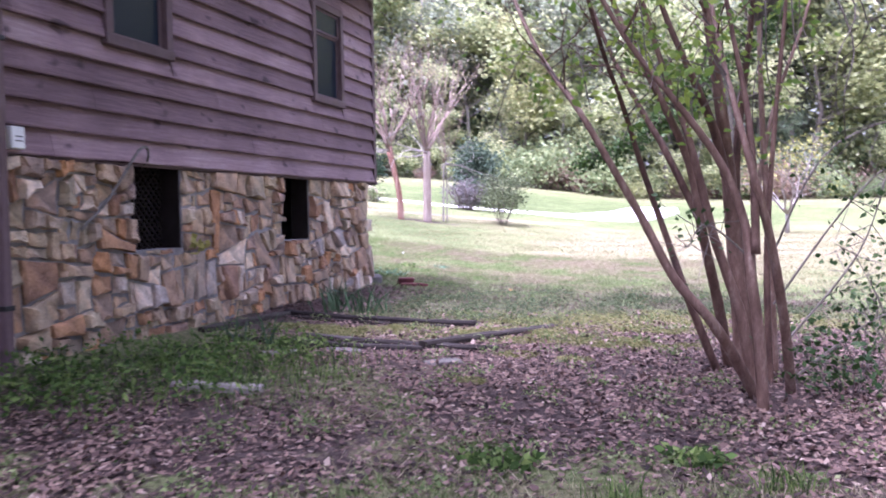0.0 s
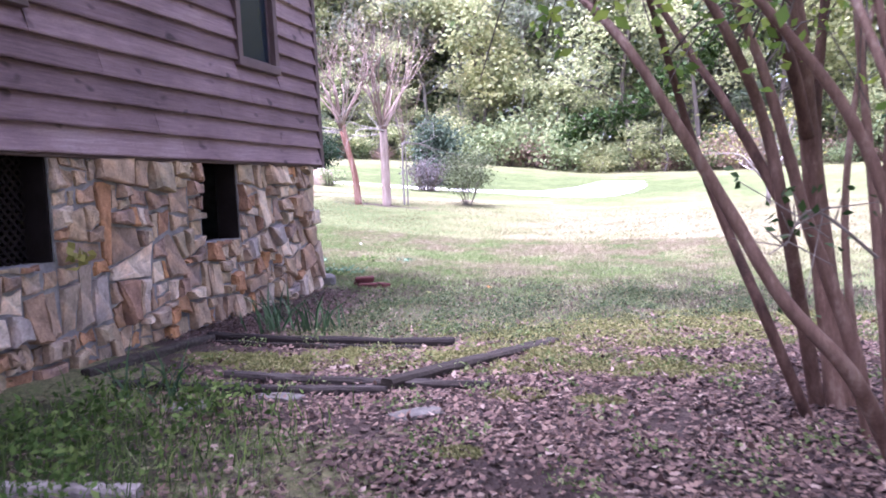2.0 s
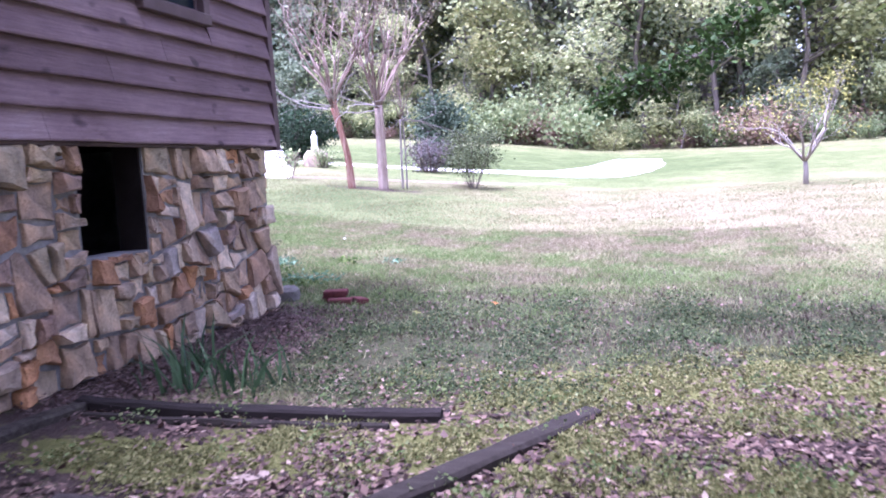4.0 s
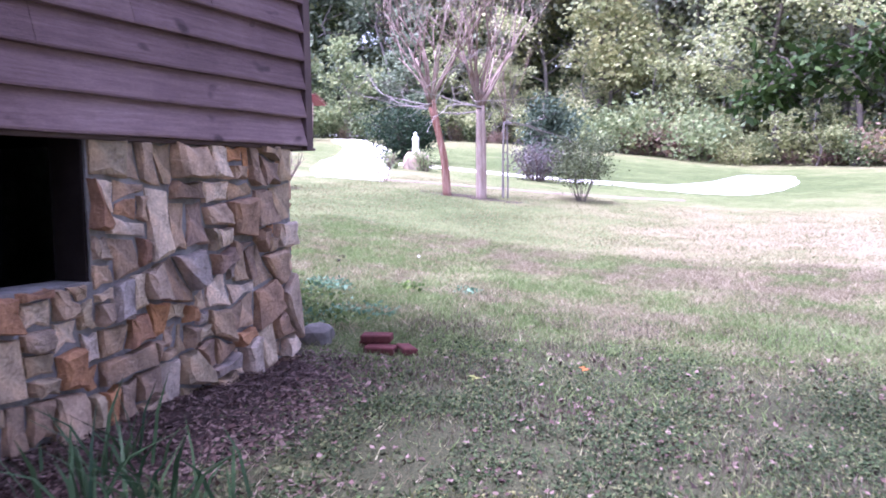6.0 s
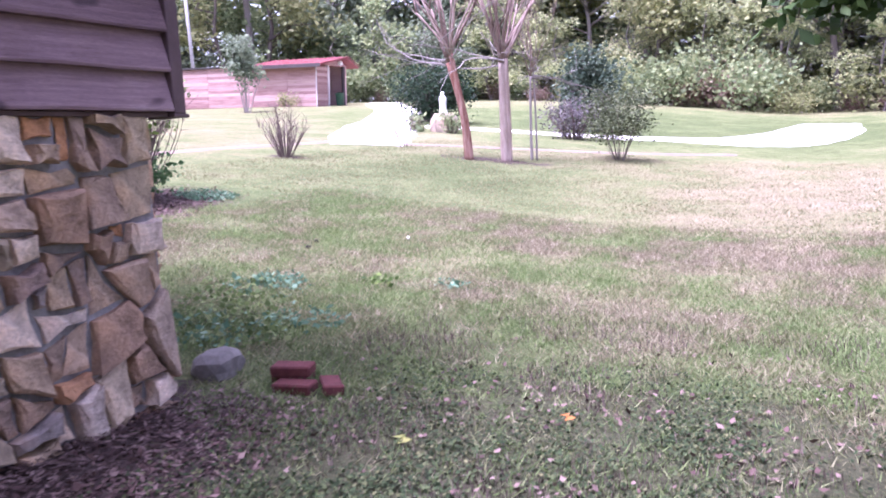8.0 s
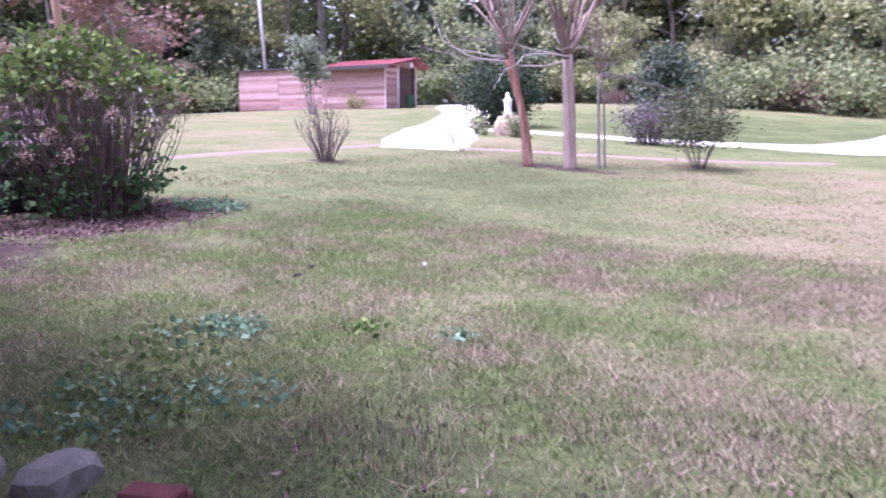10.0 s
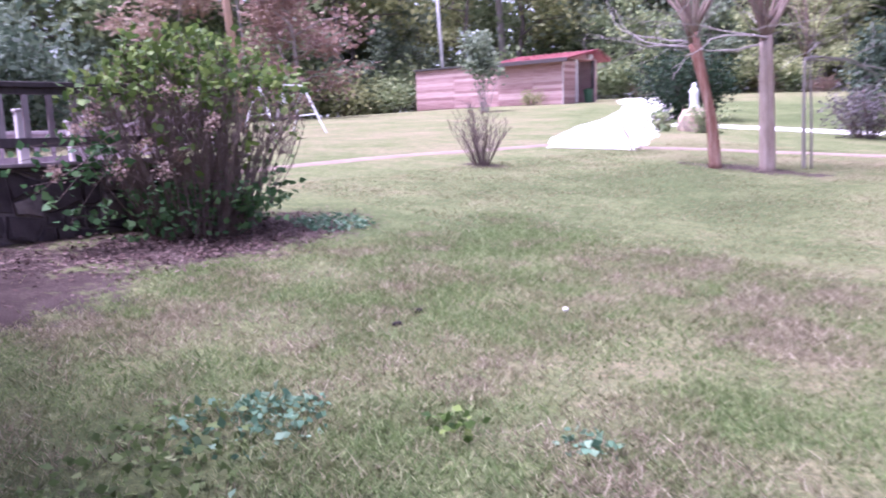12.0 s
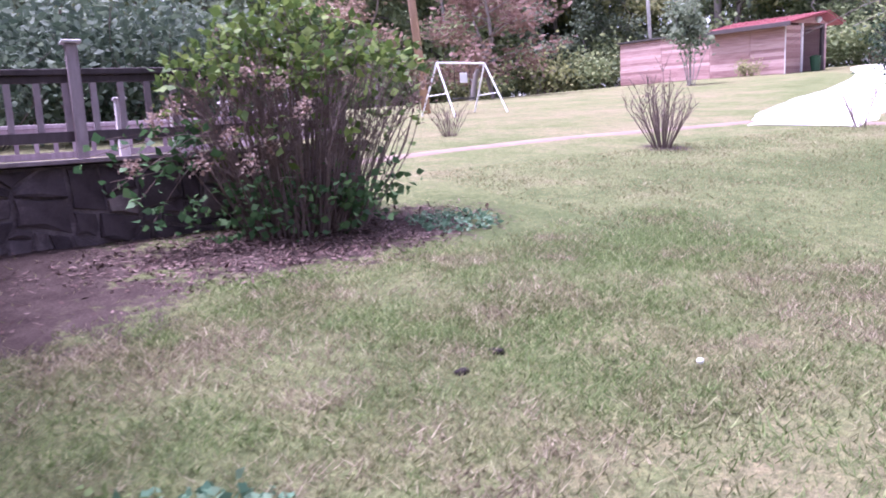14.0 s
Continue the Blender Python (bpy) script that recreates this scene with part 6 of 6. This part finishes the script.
def blades(name, x, y, h, w, rng, mat, label, category, lean=0.5, kind="stuff"):
    """Upright blades, each a bent strip of two faces."""
    n = len(x)
    b = on_ground(x, y, -0.01)
    a = rng.uniform(0, 2 * np.pi, n)
    H = h * rng.uniform(0.5, 1.3, n)
    W = w * rng.uniform(0.7, 1.3, n)
    le = lean * rng.uniform(0.2, 1.4, n) * H
    la = rng.uniform(0, 2 * np.pi, n)
    dx, dy = np.cos(a) * W / 2, np.sin(a) * W / 2
    lx, ly = np.cos(la) * le, np.sin(la) * le
    v = np.empty((n, 5, 3))
    v[:, 0] = b + np.stack([dx, dy, 0 * H], -1)
    v[:, 1] = b - np.stack([dx, dy, 0 * H], -1)
    v[:, 2] = b + np.stack([-dx * 0.8 + lx * 0.35, -dy * 0.8 + ly * 0.35, H * 0.6], -1)
    v[:, 3] = b + np.stack([dx * 0.8 + lx * 0.35, dy * 0.8 + ly * 0.35, H * 0.6], -1)
    v[:, 4] = b + np.stack([lx, ly, H], -1)
    i = np.arange(n)[:, None] * 5
    loops = np.concatenate([i + np.array([[0, 1, 2, 3]]), i + np.array([[3, 2, 4]])], 1).ravel().astype(np.int32)
    me = bpy.data.meshes.new(name)
    me.vertices.add(n * 5)
    me.vertices.foreach_set("co", v.reshape(-1).astype(np.float32))
    me.loops.add(n * 7)
    me.loops.foreach_set("vertex_index", loops)
    me.polygons.add(n * 2)
    me.polygons.foreach_set("loop_start", (np.arange(n)[:, None] * 7 + np.array([[0, 4]])).ravel().astype(np.int32))
    me.materials.append(mat)
    me.update(calc_edges=True)
    return tagged(new(name, me), label, category, kind=kind)


def scatter(rng, n, x0, x1, y0, y1, keep):
    x, y = rng.uniform(x0, x1, n), rng.uniform(y0, y1, n)
    k = rng.uniform(size=n) < keep(x, y)
    return x[k], y[k]


def lumpy(x, y, f, o=0.0):
    return np.array([noise.noise((a * f + o, b2 * f, 2.0)) for a, b2 in zip(x, y)])


nr = np.random.default_rng(90)


def lawn_keep(x, y):
    z, lit = zones(x, y)
    bare = np.clip((np.maximum(z["dirt"], z["moss"] * 0.9) - 0.35) * 4, 0, 1)
    bare = np.maximum(bare, (x < -4.5) & (y < 8.95))
    bare = np.maximum(bare, x < -11.35)
    return (1 - bare) * (1 - 0.8 * np.clip(z["cover"], 0, 1)) * np.clip(0.75 + 0.9 * lumpy(x, y, 0.9), 0.25, 1)


for n, x0, x1, y0, y1 in ((460000, -9.6, 2.2, 7.6, 17.5), (150000, -4.2, 4.0, -2.0, 8.6)):
    x, y = scatter(nr, n, x0, x1, y0, y1, lambda x, y: lawn_keep(x, y) * np.clip(np.minimum.reduce([x - x0, x1 - x, y - y0, y1 - y]) / 0.9 + lumpy(x, y, 1.3, 5) * 0.6, 0, 1))
    tone = 0.75 * lumpy(x, y, 0.7, 7) + 0.85 * lumpy(x, y, 2.1, 3) + 0.45 * lumpy(x, y, 6.0, 1) + (zones(x, y)[0]["dry"] - 0.5) * 0.8 + nr.normal(0, 0.12, len(x))
    for name, pick, mat, label in (("lawn_grass", np.abs(tone + 0.11) <= 0.22, L_GRASS, "short olive and tan lawn grass"), ("green_grass", tone < -0.33, L_GREEN, "fresh green lawn grass in patches"), ("dry_grass", tone > 0.11, L_GRASSDRY, "short dry tan lawn grass in patches")):
        turf(name, x[pick], y[pick], 0.052, 0.011, nr, mat, label)
x, y = scatter(nr, 200000, -13.5, 8, 9.0, 30, lambda x, y: np.clip(1.3 - (y - 16) / 16, 0.2, 1) * np.where((y < 16.5) & (x < 1.2), 0.1, 1))
turf("far_grass", x, y, 0.035, 0.018, nr, L_FAR, "short lawn grass further out")

x, y = scatter(nr, 200000, -5.2, 3.5, 5.6, 10.5, lambda x, y: np.clip((zones(x, y)[0]["cover"] - 0.25) * 1.6, 0, 1) * np.clip(0.42 + 1.4 * lumpy(x, y, 1.7) + 0.5 * lumpy(x, y, 6.0), 0.06, 0.9) * (x > -3.9) * (1 - zones(x, y)[0]["dirt"]))
strewn("ground_cover", x, y, 0.025, nr, L_WEED, "low leafy green ground cover in the lawn", "ground cover", 0.6, 0.75, 0.05)
x, y = scatter(nr, 13000, -4.3, -1.6, -0.6, 3.4, lambda x, y: np.clip(ell(x, y, -3.35, 1.5, 0.85, 1.9, -12) * 1.6 - 0.3, 0, 1) * np.clip(0.5 + 1.8 * lumpy(x, y, 2.2), 0.03, 0.95))
strewn("weed_patch", x, y, 0.06, nr, L_FERN, "bright green feathery weeds against the wall", "weeds", 0.2, 0.45, 0.22)
x, y = scatter(nr, 1300, -4.0, -1.6, 0.2, 3.3, lambda x, y: np.clip(ell(x, y, -2.9, 2.2, 1.2, 1.4) * 1.2 - 0.2, 0, 1))
blades("weed_stalks", x, y, 0.2, 0.008, nr, L_FERN, "thin upright green weed stalks", "weeds", 0.5)

for k, (cx, cy, r, n, mat) in enumerate(((-5.8, 11.45, 0.26, 110, L_BLUE), (-5.45, 10.35, 0.5, 230, L_GREEN), (-5.9, 10.9, 0.4, 170, L_GREEN), (-5.2, 9.8, 0.45, 150, L_BLUE), (-4.8, 10.5, 0.35, 100, L_BLUE), (-5.75, 11.2, 0.4, 120, L_BLUE), (-4.35, 12.3, 0.16, 45, L_BLUE), (-5.0, 12.0, 0.16, 40, L_FERN), (-10.15, 15.15, 0.5, 420, L_BLUE), (-5.0, 9.75, 0.45, 200, L_GREEN), (0.9, 0.7, 0.16, 120, L_FERN), (-0.1, 0.4, 0.2, 140, L_FERN))):
    a, rr = nr.uniform(0, 6.28, n), r * np.sqrt(nr.uniform(0, 1, n))
    ob = strewn("weed_clump", cx + np.cos(a) * rr, cy + np.sin(a) * rr, 0.06, nr, mat, "clump of broad-leaved green weeds in the lawn", "weeds", 0.5, 0.7, 0.08)

for cx, cy, n in ((-3.6, 5.75, 30), (-3.15, 5.85, 26), (-3.8, 6.15, 20), (-3.3, 3.15, 22)):
    x, y = cx + nr.normal(0, 0.13, n), cy + nr.normal(0, 0.13, n)
    blades("iris_clump", x, y, 0.36, 0.024, nr, L_IRIS, "clump of long green iris blades by the wall", "plant", 0.9, "")["kind"] = "stuff"
for cx, cy, n in ((0.6, -0.1, 120), (1.35, 0.35, 80), (1.05, -0.2, 70)):
    x, y = cx + nr.normal(0, 0.09, n), cy + nr.normal(0, 0.09, n)
    blades("grass_tuft", x, y, 0.14, 0.007, nr, L_FERN, "bright green grass tuft among fallen leaves", "grass", 0.6, "")

x, y = scatter(nr, 165000, -3.8, 5.0, -1.0, 7.0, lambda x, y: np.clip((zones(x, y)[1] - 0.1) * 1.1, 0, 1) * np.clip(0.75 + 0.9 * lumpy(x, y, 1.6, 9), 0.15, 1) * (1 - 0.85 * np.clip(zones(x, y)[0]["moss"] * 1.3, 0, 1) * (lumpy(x, y, 1.9, 11) + 0.5 * lumpy(x, y, 4.5, 2) > -0.1)))
strewn("leaf_litter", x, y, 0.052, nr, L_LITTER, "purplish brown fallen leaves on bare earth", "leaves", 0.75, 0.65, 0.03)
MOSSY = ((-0.5, 6.45, 0.42), (-0.05, 5.95, 0.36), (0.6, 6.45, 0.48), (-0.4, 7.05, 0.24), (1.0, 6.95, 0.4), (-0.85, 5.5, 0.25), (-2.3, 5.0, 0.26), (0.3, 5.45, 0.26), (1.3, 6.1, 0.4), (-0.82, 4.62, 0.22), (-0.8, 3.74, 0.17), (-0.88, 2.44, 0.10), (-2.84, 4.45, 0.3), (-0.25, 4.85, 0.3), (0.01, 5.38, 0.34), (-0.21, 3.62, 0.13), (0.67, 5.75, 0.4))
# yellow-green moss cushions and small seedlings among the leaves
x, y = scatter(nr, 260000, -3.6, 3.4, 3.4, 7.6, lambda x, y: np.clip(zones(x, y)[0]["moss"] * 2.0 - 0.3, 0, 1) * np.clip((lumpy(x, y, 1.9, 11) + 0.5 * lumpy(x, y, 4.5, 2)) * 6 + 0.35, 0, 1))
strewn("moss_cushion", x, y, 0.024, nr, L_MOSS, "yellow-green moss cushions on bare earth", "moss", 0.35, 0.5, 0.03)
for cx, cy, r in MOSSY:
    a, rr = nr.uniform(0, 6.28, 1900), r * np.sqrt(nr.uniform(0, 1, 1900))
    x, y = cx + np.cos(a) * rr * 1.4, cy + np.sin(a) * rr
    k = lumpy(x, y, 3.5, 8) > -0.12
    strewn("moss_cushion", x[k], y[k], 0.024, nr, L_MOSS, "yellow-green moss cushion among fallen leaves", "moss", 0.35, 0.5, 0.03)
x, y = scatter(nr, 60000, -3.6, 3.0, -0.8, 6.5, lambda x, y: 0.6 * np.clip((lumpy(x, y, 2.4, 21) - 0.10) * 4, 0, 1))
strewn("seedlings", x, y, 0.032, nr, L_GREEN, "small green seedlings among fallen leaves", "weeds", 0.35, 0.6, 0.09)
x, y = scatter(nr, 6500, -4.0, 4.0, -2.0, 10.5, lambda x, y: 0.55 * np.clip(1.15 - (y - 4) / 5.5, 0.08, 1) * np.clip(0.5 + 1.2 * lumpy(x, y, 0.8, 4), 0.05, 1))
strewn("scattered_leaves", x, y, 0.055, nr, L_MULCH, "single brown leaves lying on the lawn", "leaves", 0.75, 0.7, 0.05)
x, y = scatter(nr, 9000, -4.0, 3.5, 5.8, 11.0, lambda x, y: np.clip(zones(x, y)[0]["cover"] + 0.25, 0, 1) * np.clip(0.35 + 1.3 * lumpy(x, y, 1.3, 14), 0.03, 1))
strewn("small_dead_leaves", x, y, 0.045, nr, L_MULCH, "small brown dead leaves in the ground cover", "leaves", 0.6, 0.6, 0.045)
x, y = scatter(nr, 90000, -4.6, 4.0, 7.0, 12.5, lambda x, y: np.clip(1.2 - np.abs(y - 9.3) / 2.6, 0, 1) * np.clip(0.15 + 1.6 * lumpy(x, y, 1.1, 31) + 0.7 * lumpy(x, y, 4.0, 6), 0.03, 0.85) * (x > -4.2) * (1 - zones(x, y)[0]["dirt"]))
blades("dead_stalks", x, y, 0.065, 0.006, nr, L_STALK, "short purplish brown dead grass stalks in the lawn", "grass", 0.4)
x, y = scatter(nr, 15000, -4.4, -2.9, 4.9, 9.0, lambda x, y: np.clip(ell(x, y, -4.15, 6.9, 0.7, 2.0) * 1.8 - 0.4, 0, 1))
strewn("mulch", x, y, 0.05, nr, L_MULCH, "dark brown bark mulch along the wall", "mulch", 0.7, 0.35, 0.03)
x, y = scatter(nr, 14000, -11.4, -8.8, 9.5, 16.0, lambda x, y: np.clip(ell(x, y, -10.35, 13.6, 1.0, 1.9, 8) * 1.6 - 0.3, 0, 1) + 0.12 * ell(x, y, -10.8, 10.6, 1.6, 2))
strewn("bed_mulch", x, y, 0.06, nr, L_MULCH, "brown mulch and dry leaves under the hydrangea", "mulch", 0.75, 0.4, 0.03)

for (x, y), mat, s, lab in (((-2.87, 8.73), L_YEL, 0.09, "single yellow fallen leaf on the grass"), ((-2.19, 9.38), L_ORANGE, 0.075, "single orange fallen leaf on the grass")):
    ob = new("fallen_leaf", leaves("fallen_leaf", [(0, 0, 0.05), (0.01, 0.01, 0.06)], s, np.random.default_rng(3), mat, 0.8, 0.8))
    ob.location = (x, y, g1(x, y))
    tagged(ob, lab, "leaf")
bm = bmesh.new()
bmesh.ops.create_icosphere(bm, subdivisions=2, radius=0.021)
ob = part("white_ball", bm, M_STATUE, None, "", True)
ob.location = (-5.93, 14.23, g1(-5.93, 14.23) + 0.045)
tagged(ob, "small white ball lying in the grass", "ball")
for x, y in ((-6.78, 13.4), (-6.62, 13.05)):
    boulder("dirt_clod", (x, y), (0.065, 0.04, 0.03), int(-x * 100), M_WETTIMBER, "dark clod of earth lying in the lawn", "clod")

# ---- stones of the walls ----
rng = random.Random(7)
cells = stone_cells(0.2, STONE_END, -0.12, SIDE_Z - 0.01, 0.27, 3, VENTS)
rngs = random.Random(8)
for poly in cells:
    v, f, cy, cz = stone_mesh(poly, rngs, rngs.choice((0.015, 0.03, 0.05, 0.075, 0.10)))
    ob = new("stone", mesh_of("stone", v, f, M_STONE))
    ob.matrix_basis = pose(WALL_X, cy, cz)
    ob.parent = found
# near-black boards added to keep the vent sides dark
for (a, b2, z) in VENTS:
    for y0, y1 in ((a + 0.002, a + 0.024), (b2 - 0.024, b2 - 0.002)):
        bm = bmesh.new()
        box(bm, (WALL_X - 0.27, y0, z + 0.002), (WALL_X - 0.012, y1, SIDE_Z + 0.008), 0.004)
        part("jamb_board", bm, M_LATTICE, found, "near-black jamb board")
for a in range(9):
    z0 = -0.1 + a * 0.21
    v, f, cy, cz = stone_mesh([(-0.16, z0), (0.1, z0), (0.1, z0 + 0.2), (-0.16, z0 + 0.2)], rngs, 0.04)
    ob = new("stone", mesh_of("stone", v, f, M_STONE))
    ob.matrix_basis = pose(WALL_X - 0.12, STONE_END, cz, 0, 0, 90)
    ob.parent = found
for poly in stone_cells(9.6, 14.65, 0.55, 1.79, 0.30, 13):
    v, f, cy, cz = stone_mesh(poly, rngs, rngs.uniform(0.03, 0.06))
    ob = new("stone", mesh_of("stone", v, f, M_SHADEDBLOCK))
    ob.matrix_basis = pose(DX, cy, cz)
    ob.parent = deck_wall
